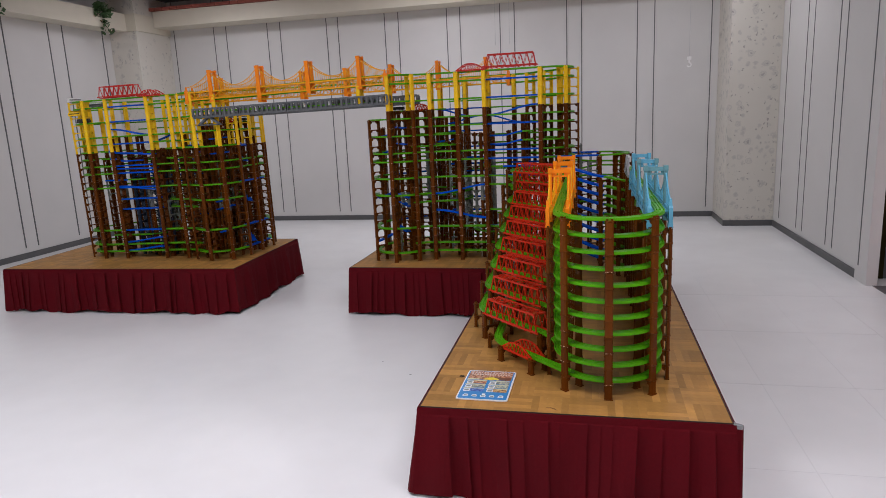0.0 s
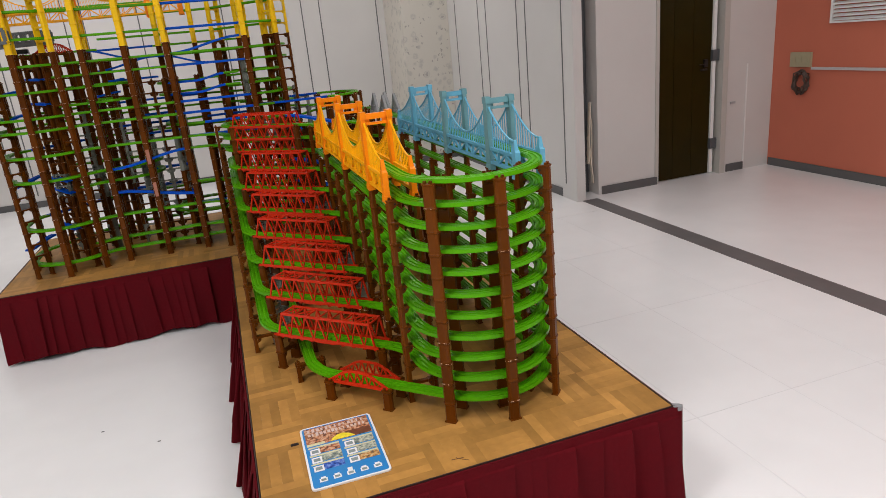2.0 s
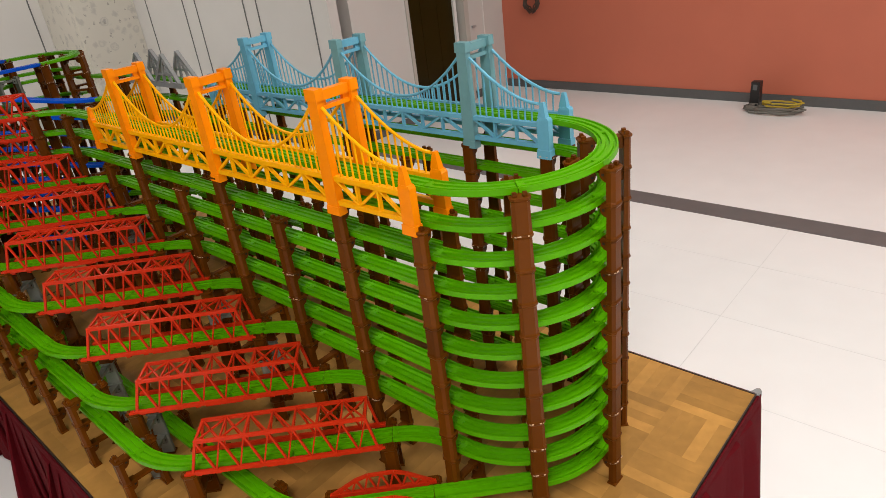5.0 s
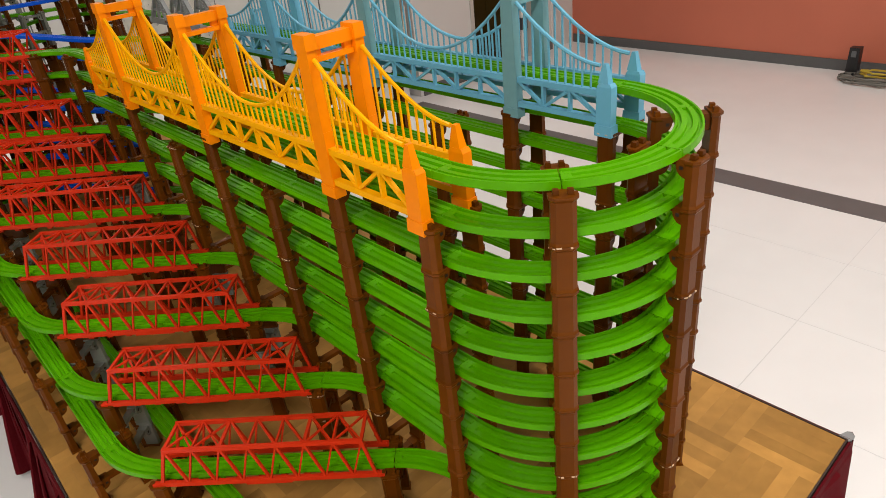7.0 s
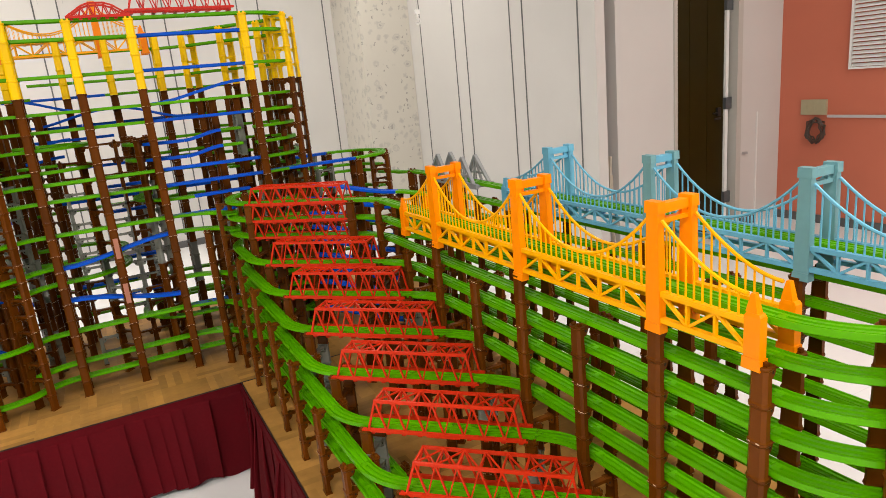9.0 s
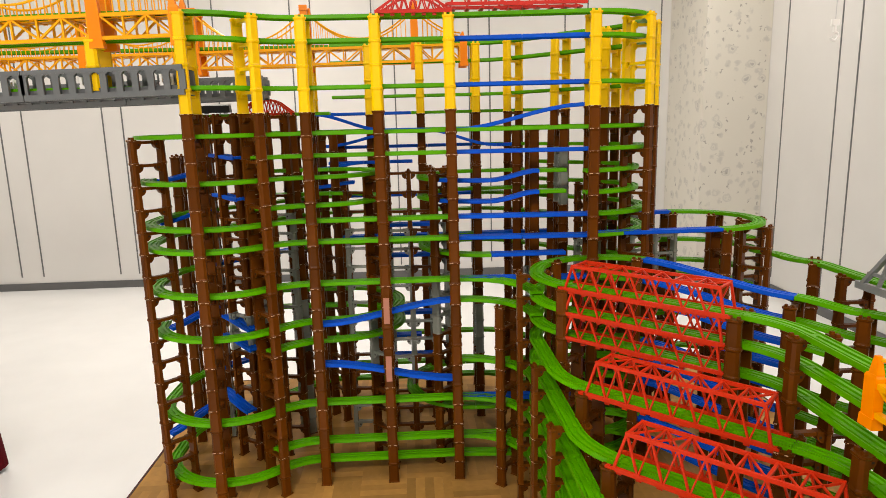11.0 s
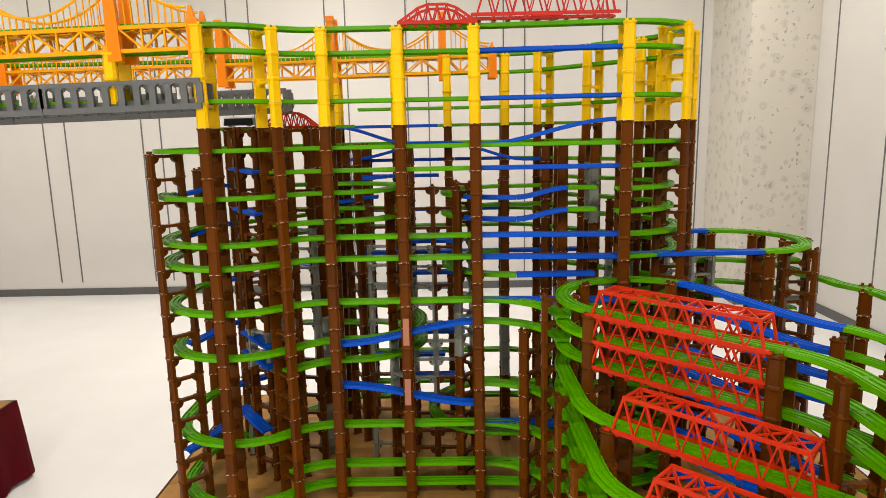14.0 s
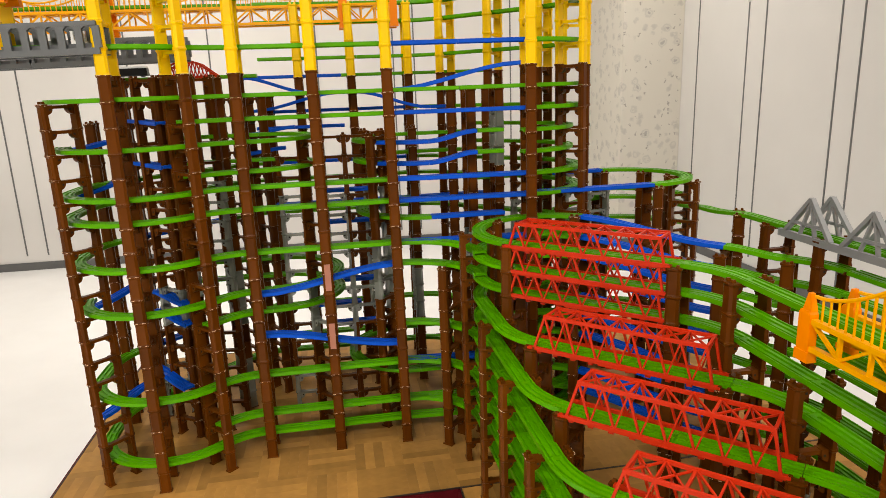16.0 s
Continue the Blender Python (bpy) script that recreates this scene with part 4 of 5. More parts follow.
def arch_bridge(x, y, heading, k, length, mat, label, height=0.043, flip=None, dy=0.0, u=U):
    if flip is not None:
        x, heading, y = flip - x, 180 - heading, y + dy
    br = thing("arch_bridge", label, "toy bridge", "arch bridges", (LEAN if flip is not None else Matrix.Identity(4)) @ pose(x, y, level(k, u), 0, 0, heading))
    w = 0.036

    def rise(f):
        return height * min(1.0, 3.2 * min(f, 1 - f)) * (0.94 + 0.06 * math.sin(math.pi * f))

    for sg in (-1, 1):
        sd = Mesh()
        n = 8
        pts = [(length * i / n, sg * w, 0.002 + rise(i / n)) for i in range(n + 1)]
        for a, b in zip(pts, pts[1:]):
            sd.bar(a, b, 0.006, 0.007)
        sd.box(-0.006, sg * w - 0.004, -0.006, length + 0.006, sg * w + 0.004, 0.004)
        for i in range(n):
            xm = length * (i + 0.5) / n
            sd.bar((pts[i][0], sg * w, pts[i][2]), (xm, sg * w, 0), 0.004, 0.005, up=(0, 1, 0)).bar((xm, sg * w, 0), (pts[i + 1][0], sg * w, pts[i + 1][2]), 0.004, 0.005, up=(0, 1, 0))
        part("arch_frame", sd, mat, br)
    for i in range(7):
        part("sleeper", Mesh().box(length * (i + 0.5) / 7 - 0.006, -w + 0.004, -0.012, length * (i + 0.5) / 7 + 0.006, w - 0.004, -0.0065), mat, br)
    return br


def girder(x, y, heading, k, length, label, flip=None, dy=0.0, clips=True):
    """A grey viaduct girder with ribbed window walls."""
    if flip is not None:
        x, heading, y = flip - x, 180 - heading, y + dy
    br = thing("girder_bridge", label, "toy bridge", "girder bridges", pose(x, y, level(k), 0, 1.2, heading))
    n = max(1, round(length / 0.45))
    ln = length / n
    for i in range(n):
        o = i * ln
        for sg in (-1, 1):
            w = Mesh()
            yy = sg * 0.038
            w.box(o + 0.001, yy - 0.007, -0.030, o + ln - 0.001, yy + 0.007, -0.014).box(o + 0.001, yy - 0.007, 0.040, o + ln - 0.001, yy + 0.007, 0.052)
            m = 10
            for j in range(m + 1):
                xx = o + 0.004 + (ln - 0.008) * j / m
                w.box(xx - 0.0088, yy - 0.0055, -0.014, xx + 0.0088, yy + 0.0055, 0.040)
                if j < m:
                    xe = xx + (ln - 0.008) / m
                    w.add([(xx + 0.0088, yy - 0.0055, 0.033), (xx + 0.0088, yy - 0.0055, 0.040), (xx + 0.017, yy - 0.0055, 0.040), (xx + 0.0088, yy + 0.0055, 0.033), (xx + 0.0088, yy + 0.0055, 0.040), (xx + 0.017, yy + 0.0055, 0.040)], [(0, 1, 2), (3, 4, 5), (0, 2, 5, 3)])
                    w.add([(xe - 0.0088, yy - 0.0055, 0.033), (xe - 0.0088, yy - 0.0055, 0.040), (xe - 0.017, yy - 0.0055, 0.040), (xe - 0.0088, yy + 0.0055, 0.033), (xe - 0.0088, yy + 0.0055, 0.040), (xe - 0.017, yy + 0.0055, 0.040)], [(0, 1, 2), (3, 4, 5), (0, 2, 5, 3)])
            part("side_wall", w, SLATE, br)
            for e in (o + 0.06, o + 0.06 + ln / 2) if clips else ():
                part("clip", Mesh().box(e - 0.012, yy * 0.62 - 0.005, -0.012, e + 0.012, yy * 0.62 + 0.005, 0.008).box(e - 0.010, yy * 0.62 - 0.004, 0.008, e - 0.003, yy * 0.62 + 0.004, 0.034).box(e + 0.004, yy * 0.62 - 0.004, 0.008, e + 0.011, yy * 0.62 + 0.004, 0.030), WHITE, br, "white plastic clip")
        part("floor_plate", Mesh().box(o + 0.001, -0.031, -0.024, o + ln - 0.001, 0.031, -0.002), DARKGREY, br)
    return br


def pyramid_bridge(x, y, heading, k, label):
    br = thing("pyramid_bridge", label, "toy bridge", "", pose(x, y, level(k, UC), 0, 0, heading))
    for sg in (-1, 1):
        w = Mesh()
        yy = sg * 0.036
        w.box(0, yy - 0.006, -0.014, 0.43, yy + 0.006, 0.006)
        for c in (0.11, 0.32):
            for dx in (-0.085, 0.085):
                w.bar((c + dx, yy, 0.004), (c, yy * 0.85, 0.105), 0.010, 0.014, up=(0, 1, 0))
            for dx in (-0.028, 0.028):
                w.bar((c + dx, yy, 0.004), (c, yy * 0.85, 0.098), 0.006, 0.010, up=(0, 1, 0))
            w.bar((c - 0.06, yy, 0.035), (c + 0.06, yy, 0.035), 0.005, 0.008)
        part("side_frame", w, MIDGREY, br)
    f = Mesh()
    for i in range(8):
        f.box(0.02 + i * 0.054, -0.03, -0.012, 0.034 + i * 0.054, 0.03, -0.002)
    part("floor_frame", f, MIDGREY, br)
    return br


def band(lo, hi):
    """Brown, with clear grey blocks from lo up to hi."""
    return lambda i: GREY if lo <= i < hi else BROWN


# ---- the coil on the near platform ----
XL, XR, YC = 0.334, 0.760, 3.512
RC, XC = (XR - XL) / 2, (XR + XL) / 2
TURN_Y = [None] + [YC + L * min(i, 7) for i in range(10)]   # where level k leaves the left straight


def coil_line(k):
    ln = Line("green toy railway track, one lap of the coil" if k < 10 else "green toy track, top lap of the coil under bridges", XR, 5.27 if k < 10 else 5.70, -90, k, u=UC)
    ln.s(ln.y - YC)
    ln.c(-180, RC)
    if k == 0:
        return None
    ln.s(TURN_Y[k] - YC) if TURN_Y[k] > YC + 0.01 else None
    ln.c(45)
    ln.s(0.45)
    ln.c(-45)
    ln.s(5.72 - ln.y) if 5.72 - ln.y > 0.03 else None
    ln.c(-90)
    ln.c(-45)
    ln.s(0.45, BLUE, rise=-0.75)
    ln.s((XR - 0.0644 - ln.x) / 0.7071, rise=-0.25)
    ln.c(-45)
    return ln


for k in range(1, 11):
    coil_line(k)
low = Line("green toy track, lowest lap leaving over the arch bridge", XR, 5.27, -90, 0, u=UC)
low.s(5.27 - YC)
low.c(-135, RC)
low.s(0.225 + 0.225)
low.c(-45)
low.s(1.6)
for i in range(8):
    y = YC + L * i
    n = 10 if i % 2 == 1 else (9 if i else 10)
    pier(XL, y, 90, n if i < 7 else 11)
    pier(XR, y, -90, 10 if i % 2 == 1 or i in (0, 6) else 9)
for a in (45, 90, 135):
    pier(XC - RC * math.cos(radians(a)), YC - RC * math.sin(radians(a)), a - 90, 11)
for i in range(8):
    y = YC + 0.651 + L * i
    n = sum(1 for k in range(1, 11) if TURN_Y[k] + 0.64 <= y) + 1
    if y < 5.8:
        pier(-0.118, y, 90, n)
for k in range(1, 9):
    y = TURN_Y[k]
    n = k + 1 if k < 8 else 11
    pier(-0.05, y + 0.486, 135, n, band(0, k) if k in (2, 3, 5) else None)
    pier(0.268, y + 0.166, 135, n, band(k - 1, k) if k in (3, 4, 6) else None)
for k in (8,):
    pier(-0.118 + 0.0644, 5.72 + 0.1556, 45, 11)
pier(0.106, 5.94, 0, 11)
pier(0.261, 5.875, -45, 11)
pier(0.575, 5.55, -45, 10)
pier(0.697, 5.42, -45, 10)
for y, turn in ((5.35, -90), (5.57, -90), (5.765, -32)):
    pier(XR, y, turn, 11)
pier(0.397 - 0.159, 3.361 + 0.159, 135, 1)
pier(0.397 - 0.318, 3.361 + 0.318, 135, 1)
pier(0.011, 3.83, 90, 1)
for i in range(6):
    pier(0.011, 4.05 + i * 0.225, 90, 1)
arch_bridge(0.397 - 0.318, 3.361 + 0.318, -45, 0, 0.225, RED, "small red arched bridge on the lowest green track", u=UC)
for k in range(1, 11):
    y = TURN_Y[k]
    truss_bridge(XL - 0.0644 - 0.318, y + 0.1556 + 0.318, -45, k, 0.45, RED, "red truss bridge crossing the steps of the green coil", 0.087 if k < 8 else 0.066, u=UC)
suspension_bridge(XL, 3.506, 90, 10, 3, 0.224, 0.244, ORANGE, AMBER, "orange toy suspension bridge with three towers over the coil", low=0.078, u=UC)
suspension_bridge(XR, 3.498, 90, 10, 3, 0.225, 0.279, TEAL, SKY, "light blue toy suspension bridge with grey-blue towers", low=0.074, u=UC)
pyramid_bridge(XR - 0.01, 5.07, 90, 10, "grey toy bridge with four pyramid frames on the top track")

# ---- the tall towers ----


def tower_colour(i):
    return YELLOW if i >= 18 else BROWN


def low_colour(i):
    return YELLOW if i >= 15 else BROWN


def mixed(seed):
    rng = random.Random(seed)
    lo, ln = rng.randrange(3, 8), rng.randrange(2, 4)
    return lambda i: GREY if lo <= i < lo + ln else BROWN


def outline(k, flip, dy, west=True):
    """One lap round a tower on level k."""
    late = k in (1, 15)
    ln = Line("green and blue toy track, one level round the tall tower", -0.9544 if late else -1.11, 5.8744 if late else 5.81, 45 if late else 0, k, flip, dy=dy)
    if not late:
        ln.c(45)
    ln.c(-45)
    ln.s(0.457 if flip is None else 0.2285)
    ln.h = -4 if flip is None else -2.6
    ln.s(0.435 if flip is None else 0.415, BLUE if k in (3, 7, 9, 11, 12, 15, 18, 20) else GREEN)
    if flip is not None:
        ln.s(0.2285)
    ln.c(90 - ln.h).c(45)
    ln.s(0.446)
    ln.c(45)
    ln.s(0.589 if flip is None else 0.569, BLUE if k in (7, 12, 15) else GREEN)
    if west and not late and flip is not None:
        ln.s(-ln.x - 1.11 if ln.x < -1.11 else ln.x + 1.11)
        ln.c(90)
        ln.s(ln.y - 6.03, BLUE if k in (0, 3, 9) else GREEN)
        ln.c(90)
    elif west and not late:
        ln.c(45)
        ln.s(0.446, BLUE if k in (3, 9, 14) else GREEN)
        ln.c(45)
        ln.s(max(0.02, ln.y - 6.03), whole=True)
        ln.c(90)
    return ln


def tower(flip=None, dy=0.0):
    colour = tower_colour if flip is None else low_colour
    side = 17 if flip is None else 19
    for k in (0, 1, 3, 9, 11, 12, 15, 16, 18, 20, 21):
        outline(k, flip, dy, west=k <= 16)
    for k in (14, 12.7, 7, 6):
        if k in (12.7, 6):
            ln = Line("green toy track turning back inside the tower", -0.9544, 5.8744, 45, k, flip, dy=dy)
        else:
            ln = Line("green toy track turning back inside the tower", -1.33, 6.03, -90, k, flip, dy=dy)
            ln.c(90).c(45)
        ln.s(0.06 if k < 10 else 0.02, whole=True).c(-45).c(180, 0.22 if k < 10 else 0.185).s(0.32)
    for k in (14, 13, 10):
        ln = Line("green toy track with blue slope, inside the tower", 0.03, 5.98, 180, k, flip, dy=dy)
        if k == 10:
            ln.s(0.25, BLUE, whole=True).c(-180).s(0.3, BLUE)
        else:
            ln.s(0.09, whole=True).s(0.16, BLUE, rise=-0.4).c(-45, mat=BLUE).c(-135).s(0.3)
    Line("green toy track turning back low inside the tower", 0.03, 5.98, 180, 2.2, flip, dy=dy).s(0.31, whole=True).c(-180).s(0.3)
    for k in (10.9, 9.2, 5.9, 3.4):
        Line("short blue toy track deep inside the tower", -0.58, 6.30, 0, k, flip, mat=BLUE, dy=dy).s(0.2)
    for k in (13, 14):
        Line("green toy track, part turn at the end of the tower", 0.072, 5.906, 0, k, flip, dy=dy).c(90).c(45).s(0.3)
    for k in (4, 10):
        Line("blue toy track across the rear of the tower", -0.756, 6.42, 0, k, flip, mat=BLUE, dy=dy).s(0.54 if k > 4 else 0.3)
    for px, py, ph, n, tone in ((-1.335, 6.30, 10, 16, None), (-1.24, 6.36, 20, 18, None), (-1.17, 6.30, 100, 18, band(0, 3)), (-1.10, 6.12, 60, 18, band(6, 8)), (-1.07, 6.25, 45, 18, band(7, 9)), (-1.0, 6.10, 120, 18, None), (-0.955, 6.22, 80, 18, band(7, 13)), (-0.925, 6.32, 30, 18, lambda i: GREY if i < 3 or 5 <= i < 8 else BROWN),
                               (-1.14, 6.48, 45, 18, None), (-0.80, 6.42, 40, 17, None), (-0.68, 6.24, 90, 14, lambda i: GREY if i < 2 or 6 <= i < 12 else BROWN), (-0.575, 6.36, 0, 17, band(4, 10)), (-0.06, 6.08, 0, 17, band(8, 10)), (0.07, 6.24, 0, 17, band(13, 16)),
                               (-0.06, 6.42, -8, 17, None), (0.17, 6.22, 45, 14, band(8, 11)), (-0.885, 6.69, 0, 22, colour), (0.075, 6.42, -12, 17, None)):
        pier(px, py, ph, n, tone, flip, dy=dy)
    # piers round the outline
    probe = []
    x, y, h = -1.11, 5.81, 0

    def step(length=0.0, turn=0):
        nonlocal x, y, h
        probe.append((x, y, h))
        if turn:
            sg = 1 if turn > 0 else -1
            a0, a1 = radians(h), radians(h + turn)
            x += sg * R * (math.sin(a1) - math.sin(a0))
            y += -sg * R * (math.cos(a1) - math.cos(a0))
            h += turn
        else:
            x += length * math.cos(radians(h))
            y += length * math.sin(radians(h))

    step(turn=45), step(turn=-45), step(0.2285)
    if flip is None:
        step(0.2285)
        h = -4
        step(0.440)
    else:
        h = -2.6
        step(0.415), step(0.2285)
    bend = (90 - h) / 2
    step(turn=bend), step(turn=bend), step(turn=45)
    step(0.223), step(0.223), step(turn=45), step(0.222), step(0.222), step(0.125)
    count = len(probe)
    if flip is None:
        step(turn=45), step(0.446)
        x, y, h = -1.33, 6.03, -90
        x, y, h = -1.33 + 0.0644, 6.03 - 0.1556, -45
        step(turn=45)
    else:
        step(0.157), step(0.157), step(turn=45), step(turn=45), step(0.22), step(0.22), step(turn=45), step(turn=45)
    for i, (px, py, ph) in enumerate(probe):
        pier(px, py, ph, 22 if i < count else side, colour, flip, "tall brown toy pier with a yellow top section" if i < count else "", dy=dy)
    # piers of the inner turns
    for j, (b, cy, sg) in enumerate(((-0.756, 6.20, 1), (-0.22, 6.20, -1))):
        for ang in (-45, 0) if j == 0 else (-45, 0, 45, 90):
            pier(b + sg * 0.22 * math.cos(radians(ang)), cy + 0.22 * math.sin(radians(ang)), sg * ang + 90, 15, {(0, 0): band(3, 12), (1, 0): band(5, 8), (1, 45): band(5, 12)}.get((j, ang), mixed(j * 10 + ang)), flip, "brown toy pier with grey clear blocks inside the tower", dy=dy)
    # slopes between levels on the front and inside
    front = ((-0.79, 5.935, 0, 0.45, 7, 1), (-0.79, 5.935, 0, 0.45, 5, -1), (-0.34, 5.94, -4, 0.41, 16, 1))
    if flip is not None:
        front = tuple((-0.565, 5.94, -2.6, 0.415, k, rise) for k, rise in ((6, 0), (7.4, 0), (8.6, 0.6), (11.5, 0.1), (13.4, 0.4), (1.9, -0.6), (0.6, -0.5), (16, 1)))
    for x0, y0, h0, ln, k, rise in front + ((-0.87, 6.52, 0, 0.29, 17, -1), (-0.58, 6.52, 0, 0.15, 16, 0), (-0.43, 6.52, 0, 0.30, 16, -1), (-0.13, 6.52, 0, 0.1, 15, 0), (-0.83, 6.61, 0, 0.35, 15.1, 0.9), (-0.92, 6.69, 0, 0.45, 17, 0), (-0.82, 6.61, 0, 0.35, 14.1, 0),
                                    (-1.17, 6.20, -50, 0.19, 15, -0.1), (-1.17, 6.20, -50, 0.19, 13, -0.1), (-1.20, 6.16, -45, 0.19, 2.55, -0.45), (-0.86, 6.42, 0, 0.20, 13.9, 0.35), (-0.86, 6.42, 0, 0.16, 12.9, 0.25), (-1.17, 6.18, -45, 0.18, 6.6, -0.3), (-1.17, 6.18, -45, 0.18, 5.6, -0.35), (-1.36, 6.13, 50, 0.2, 11.7, 0.4), (-1.36, 6.13, 50, 0.2, 13.8, 0.3), (-1.36, 6.13, 50, 0.2, 6.2, 0.5), (-1.38, 6.08, 50, 0.2, 0.7, 0.6)):
        Line("blue toy slope rail between two levels of the tower", x0, y0, h0, k, flip, mat=BLUE, dy=dy).s(ln, rise=rise, whole=True)
    Line("green toy track along the rear of the tower", -0.48, 6.61, 0, 16, flip, dy=dy).s(0.5)
    Line("green toy track along the rear of the tower", -0.47, 6.69, 0, 17, flip, dy=dy).s(0.6)
    Line("green toy track with the red arched bridge inside the tower", -1.28, 6.42, 0, 17, flip, dy=dy).s(0.5)
    # on top
    truss_bridge(-0.342 if flip is None else -0.50, 5.935, 0, 21.42, 0.43, DARKRED, "dark red truss bridge on the top level of the tower", 0.092, flip, dy=dy)
    arch_bridge(-0.565 if flip is None else -0.723, 5.935, 0, 21.2, 0.22, DARKRED, "dark red arched bridge on the top level of the tower", 0.046, flip, dy=dy)
    arch_bridge(-1.12, 6.42, 0, 17.1, 0.2, RED, "small red arched bridge inside the tower", 0.05, flip, dy=dy)
    car = thing("toy_carriage", "black and white toy railway carriage on an inner track", "toy train", at=(LEAN if flip is not None else Matrix.Identity(4)) @ pose(-1.205 if flip is None else flip + 1.205, 6.40 + dy, level(17) + 0.012))
    part("body", Mesh().taper(0, 0, 0.004, 0.03, 0.055, 0.017, 0.053, 0.015), BLACK, car)
    part("roof", Mesh().taper(0, 0, 0.03, 0.037, 0.053, 0.015, 0.05, 0.010), WHITE, car, "white roof")
    for sx in (-0.035, 0.035):
        part("wheel_set", Mesh().tube([(sx, -0.016, 0.006), (sx, 0.016, 0.006)], 0.006, 8), DARKGREY, car)


tower()
FLIP3 = -3.98
tower(FLIP3, 0.01)
for i, (px, py) in enumerate(((-3.78, 6.12), (-3.70, 6.22), (-3.62, 6.10), (-3.55, 6.24), (-3.47, 6.13), (-3.66, 6.36), (-3.80, 6.34), (-3.50, 6.38))):
    pier(FLIP3 - px, py, 35 * i, 14 + i % 2, lambda j: SMOKE if j < 12 else BROWN, FLIP3, "dark smoky clear toy pier packed inside the far tower")
for i, (px, py) in enumerate(((-3.32, 6.14), (-3.24, 6.26), (-3.14, 6.12), (-3.05, 6.30), (-2.96, 6.14), (-3.16, 6.42), (-2.90, 6.40), (-3.30, 6.44))):
    pier(FLIP3 - px, py, 40 * i + 10, 15, None, FLIP3, "stacked brown toy pier packed inside the far tower")
# rear U-turn east of the tall tower
ut = Line("green toy railway U-turn with long blue straights beside the tower", 0.09, 5.93, 0, 11)
ut.s(0.45, BLUE, whole=True)
ut.c(180)
ut.s(0.225, BLUE)
ut.s(0.3)
for k, fall, way in ((9.9, 0.3, 0), (9.4, -0.8, 0), (8.2, 0.5, 45), (7.4, 0, 45), (5, 0, 45), (3, 0, 45)):
    u2 = Line("green toy railway U-turn on a lower level beside the tower", 0.7600, 6.15, 90, k)
    u2.c(90)
    if way:
        u2.c(way, 0.30)
    u2.s(0.30, rise=fall)
for px, py, n, lo in ((0.35, 6.40, 13, 9), (0.43, 6.37, 12, 9), (0.495, 6.30, 11, 9)):
    pier(px, py, 100, n, band(lo, n), label="brown toy pier with a clear grey top section")
for a in (-90, -45, 0, 45, 90):
    pier(0.54 + 0.22 * math.cos(radians(a)), 6.15 + 0.22 * math.sin(radians(a)), a + 90, 12)
link = Line("green toy railway track dipping from the coil to the U-turn", XR, 5.70, 90, 10, u=UC)
link.s(0.225, rise=-0.26).s(0.225, rise=-0.22)
for k in (8, 9, 5, 3, 1):
    tl = Line("green toy railway track joining the tower to the coil", -0.335, 5.935, 0, k)
    tl.c(-90)
pier(-0.335 + 0.1556, 5.935 - 0.0644, -45, 9)
pier(-0.118, 5.715, -90, 10)
# faded stickers on two blocks of a front leg
for k in (8.21, 5.36):
    solid("pier_sticker", Mesh().box(-0.581, 5.874, S + k * U, -0.562, 5.876, S + (k + 1.25) * U), PINK, "faded pinkish sticker on a brown pier leg", "sticker")

# ---- bridges between the two tall towers ----
DIP = 1.4
for yb, x_start, n, lead in ((5.81, -1.10, 4, 0.232),):
    suspension_bridge(x_start, yb, 180, 21, n, lead, 0.25, ORANGE, AMBER, "orange toy suspension bridge between the two tall towers", span=0.4425, dip=DIP)
    gl = Line("green toy railway track over the high orange bridge", x_start, yb, 180, 21)
    gl.s(1.81, rise=-0.64)
    g2 = Line("green toy railway track on the lower deck of the high bridge", x_start, yb, 180, 20)
    g2.s(1.81, rise=-0.64)
suspension_bridge(-0.23, 6.69, 180, 21, 7, 0.215, 0.3, ORANGE, AMBER, "long orange toy suspension bridge behind both towers", span=0.4465, dip=0.7)
Line("green toy railway track over the rear orange bridge", -0.8, 6.69, 180, 21).s(2.6)
girder(-1.10, 5.79, 180, 18.2, 1.75, "grey toy girder viaduct hanging between the two towers")
pier(-2.9, 6.30, 180, 19, lambda i: BROWN if i < 18 else DARKGREY)
girder(-0.99, 6.3, 180, 18.25, 1.93, "grey toy girder viaduct behind the first one", clips=False)
Line("green toy railway track inside the grey viaduct", -1.1, 5.79, 180, 18).s(1.75)
for tx in (-1.35, -2.65):
    pier(tx, 5.81, 0, 21, lambda i: YELLOW, start=19, label="short yellow pier hanging under the orange bridge")

# ---- printed card on the platform ----
card = thing("information_card", "laminated blue card with rows of small pictures, lying on the parquet", "card", at=pose(0.028, 3.338, S + 0.0005, 0, 0, -1.0) @ Matrix.Diagonal((1.0, 1.025, 1, 1)))


def rounded(a, b, r, z0, z1):
    ring = [(sx * (a - r) + r * math.cos(math.pi / 2 * (q_ + k / 4)), sy * (b - r) + r * math.sin(math.pi / 2 * (q_ + k / 4))) for q_, sx, sy in ((0, 1, 1), (1, -1, 1), (2, -1, -1), (3, 1, -1)) for k in range(5)]
    n = len(ring)
    return Mesh().add([(x_, y_, z_) for z_ in (z0, z1) for x_, y_ in ring], [tuple(range(n)), tuple(range(n, 2 * n))] + [(k, (k + 1) % n, n + (k + 1) % n, n + k) for k in range(n)])


part("sheet", rounded(0.111, 0.153, 0.012, 0, 0.005), PAPER, card)
part("blue_field", rounded(0.105, 0.147, 0.008, 0.005, 0.0056), BLUEPRINT, card)


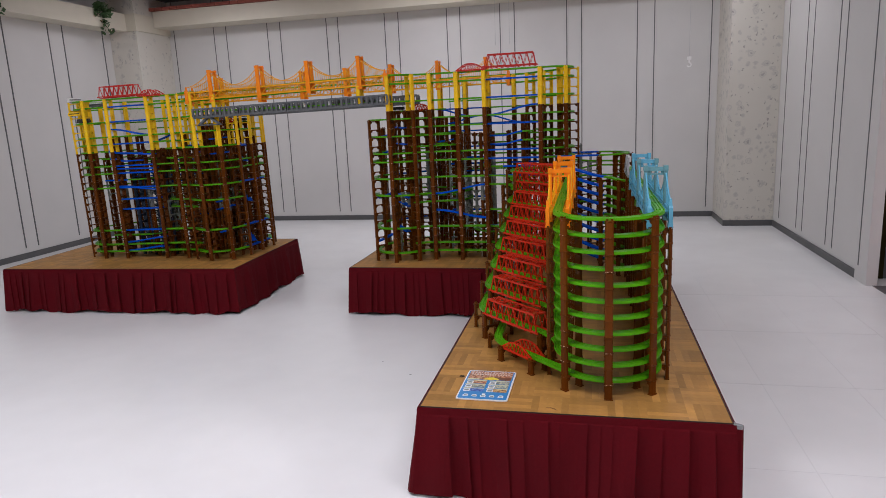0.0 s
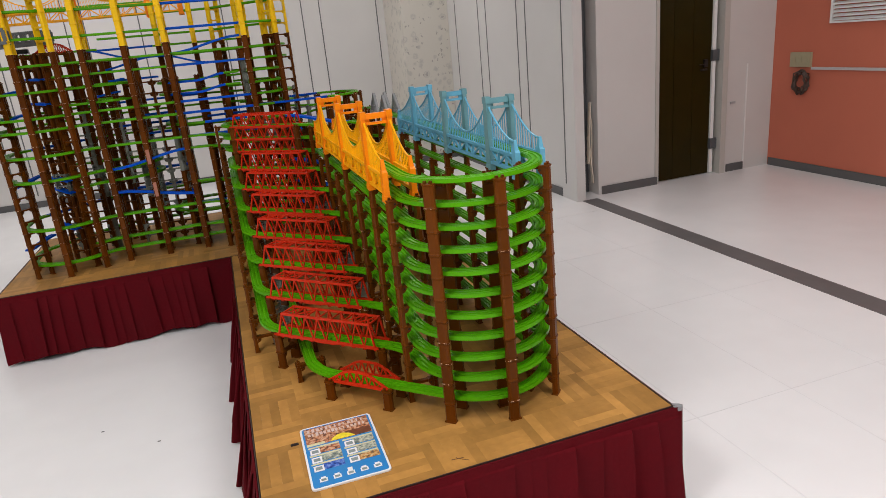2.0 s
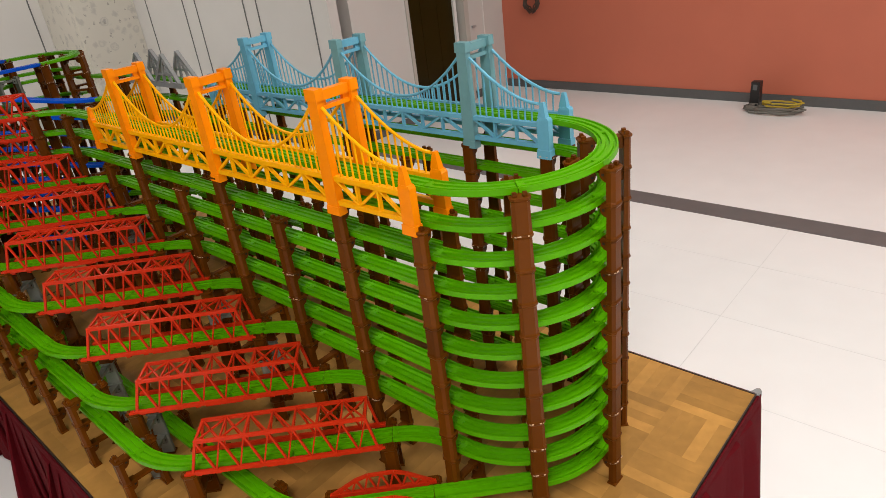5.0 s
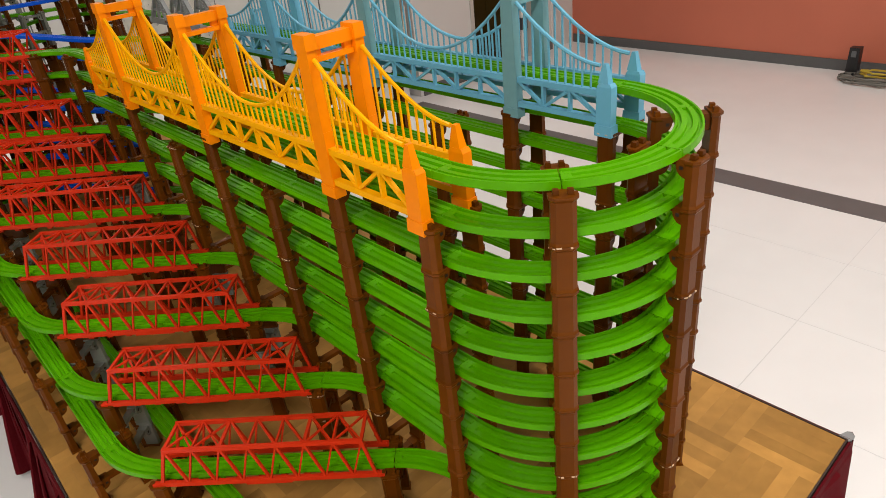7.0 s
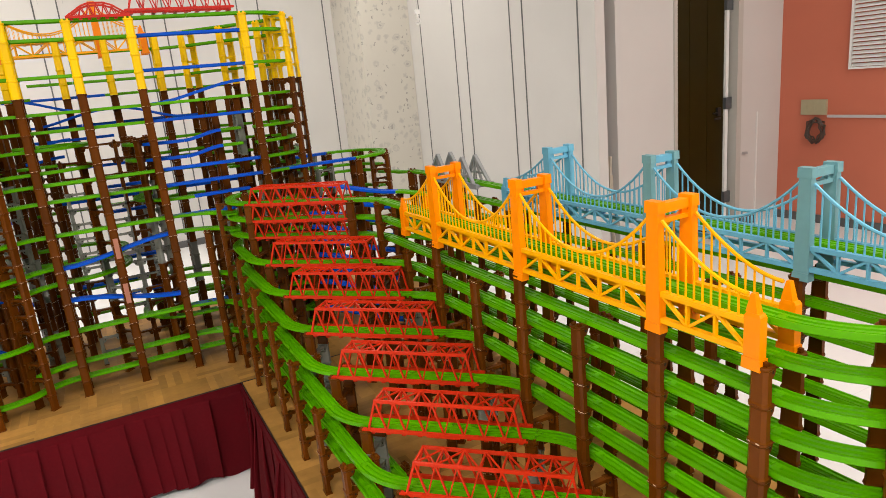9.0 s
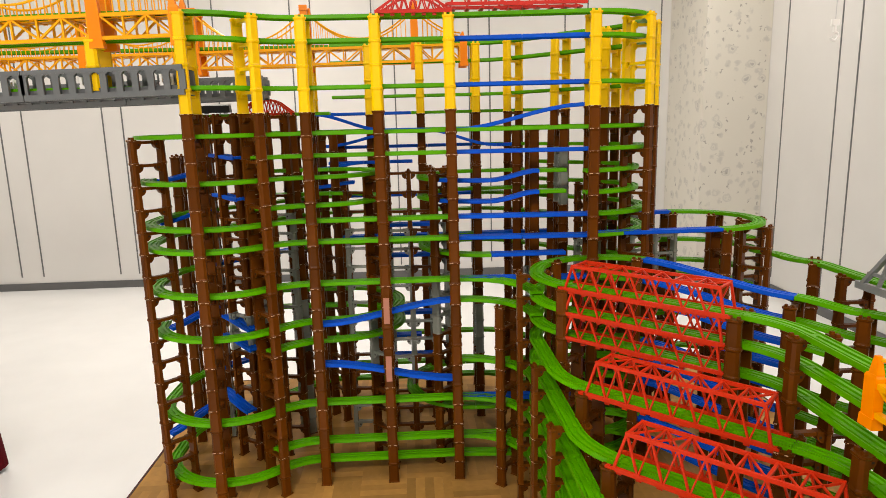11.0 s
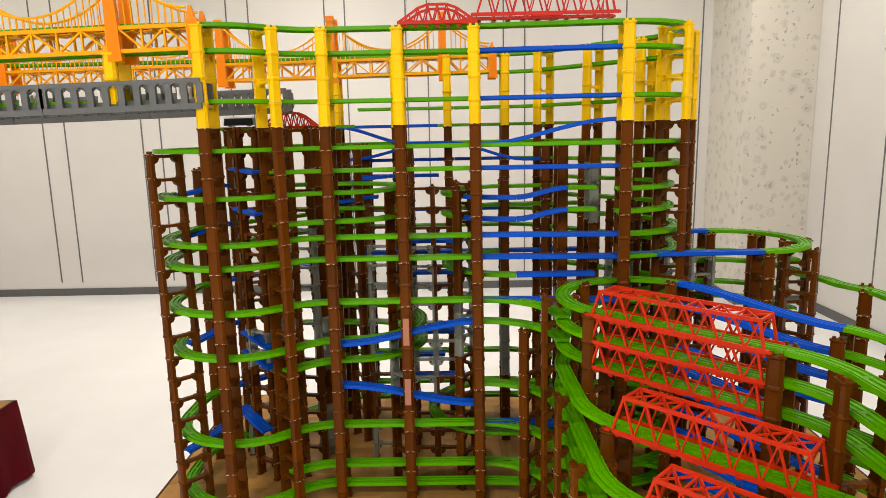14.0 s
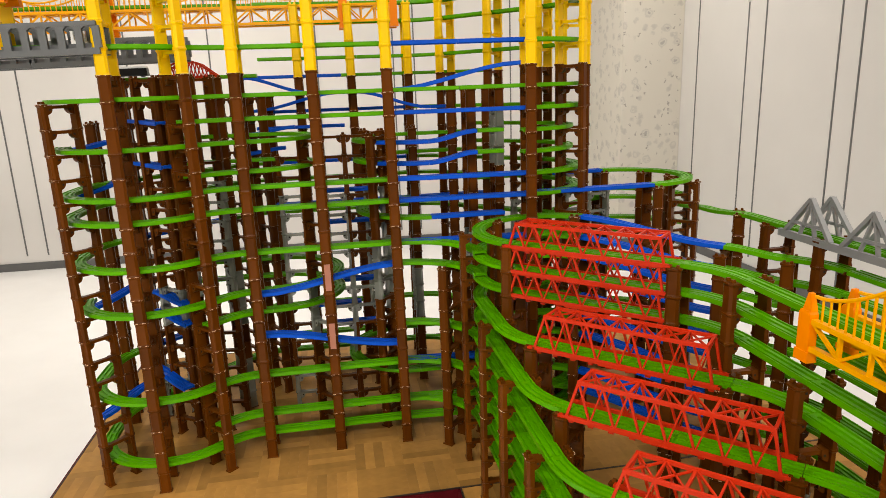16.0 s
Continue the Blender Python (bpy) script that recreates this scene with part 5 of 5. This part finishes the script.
def patch(name, x0, y0, x1, y1, mat, z=0.0058):
    part(name, Mesh().box(x0, y0, z - 0.0003, x1, y1, z + 0.0002), mat, card)


patch("title_picture", -0.099, 0.050, 0.099, 0.143, PICTURES[0])
patch("picture_shadow", 0.03, 0.053, 0.097, 0.082, PRINTS[6], 0.0061)
hill = [(-0.028, 0.052), (0.048, 0.052), (0.034, 0.068), (0.014, 0.079), (-0.004, 0.077), (-0.02, 0.064)]
part("yellow_shape", Mesh().add([(x_, y_, z_) for z_ in (0.0060, 0.0064) for x_, y_ in hill], [tuple(range(6)), tuple(range(6, 12))] + [(k, (k + 1) % 6, 6 + (k + 1) % 6, 6 + k) for k in range(6)]), PRINTS[3], card)
patch("caption_bar", -0.099, 0.048, -0.045, 0.060, PRINTS[5], 0.0062)
rng = random.Random(5)
TITLE = material("print_title", (0.62, 0.50, 0.46), 0.4)
for yy, n in ((0.128, 13), (0.106, 15)):
    for j in range(n):
        x0, hh = -0.09 + j * 0.181 / n, rng.uniform(0.006, 0.009)
        patch("title_bar", x0, yy - hh, x0 + rng.uniform(0.004, 0.009), yy + hh, TITLE, 0.0066)
for row in range(3):
    for colm in range(2):
        x0, y0 = -0.098 + colm * 0.102, 0.014 - row * 0.041
        patch("caption_bar", x0, y0 + 0.021, x0 + 0.092, y0 + 0.028, PRINTS[5], 0.0062)
        patch("picture", x0 + 0.030, y0 - 0.008, x0 + 0.092, y0 + 0.020, PICTURES[(0, 1, 1, 1, 3, 2)[row * 2 + colm]], 0.0062)
        patch("white_square", x0 + 0.004, y0 - 0.011, x0 + 0.033, y0 + 0.015, PAPER, 0.0066)
        patch("grey_bar", x0 + 0.009, y0 - 0.005, x0 + 0.028, y0 + 0.009, PRINTS[2], 0.0070)
for j in range(5):
    x0 = -0.085 + j * 0.038
    patch("white_icon", x0, -0.128, x0 + 0.022, -0.112, PAPER, 0.0062)
    patch("white_icon", x0 + 0.004, -0.112, x0 + 0.018, -0.106 + (0.010 if j == 2 else 0), PAPER, 0.0062)
    patch("grey_bar", x0 + 0.004, -0.124, x0 + 0.018, -0.115, PRINTS[2], 0.0066)

# ---- toy trains and a support on the far tower ----


def carriage(x, y, k, heading, body, roof, label, length=0.12):
    car = thing("toy_carriage", label, "toy train", "toy trains", LEAN @ pose(x, y, level(k) + 0.0105, 0, 0, heading))
    shell = part("body", Mesh().taper(0, 0, 0.005, 0.012, length / 2, 0.016, length / 2, 0.0175).taper(0, 0, 0.012, 0.034, length / 2, 0.0175, length / 2 - 0.002, 0.0155), body, car)
    part("roof", Mesh().taper(0, 0, 0.034, 0.041, length / 2 - 0.002, 0.0155, length / 2 - 0.006, 0.010), roof, car)
    part("window_band", Mesh().box(-length / 2 + 0.008, -0.0178, 0.020, length / 2 - 0.008, 0.0178, 0.028), BLACK, shell)
    for sx in (-0.036, 0.036):
        part("wheel_set", Mesh().tube([(sx, -0.014, 0.006), (sx, 0.014, 0.006)], 0.006, 8), DARKGREY, car)


carriage(-4.27, 6.05, 21, 70, WHITE, WHITE, "white toy train nose on the top track of the far tower")
carriage(-4.10, 5.93, 18, 5, BLACK, BLACK, "black toy railway carriage on a track of the far tower")
carriage(-3.95, 5.94, 20, 4, SLATE, WHITE, "silver toy railway carriage on a high track of the far tower")
carriage(-4.18, 5.93, 19, 4, YELLOW, YELLOW, "yellow toy railway carriage on a track of the far tower")
sup = thing("viaduct_support", "grey triangular support under the viaduct", "toy pier", at=pose(-2.72, 5.79, level(18) - 0.025))
for sx in (-1, 1):
    part("strut", Mesh().bar((sx * 0.012, 0, -0.022), (sx * 0.10, 0, -0.085), 0.03, 0.016), SLATE, sup)
part("tie", Mesh().box(-0.11, -0.015, -0.09, 0.11, 0.015, -0.08), SLATE, sup)
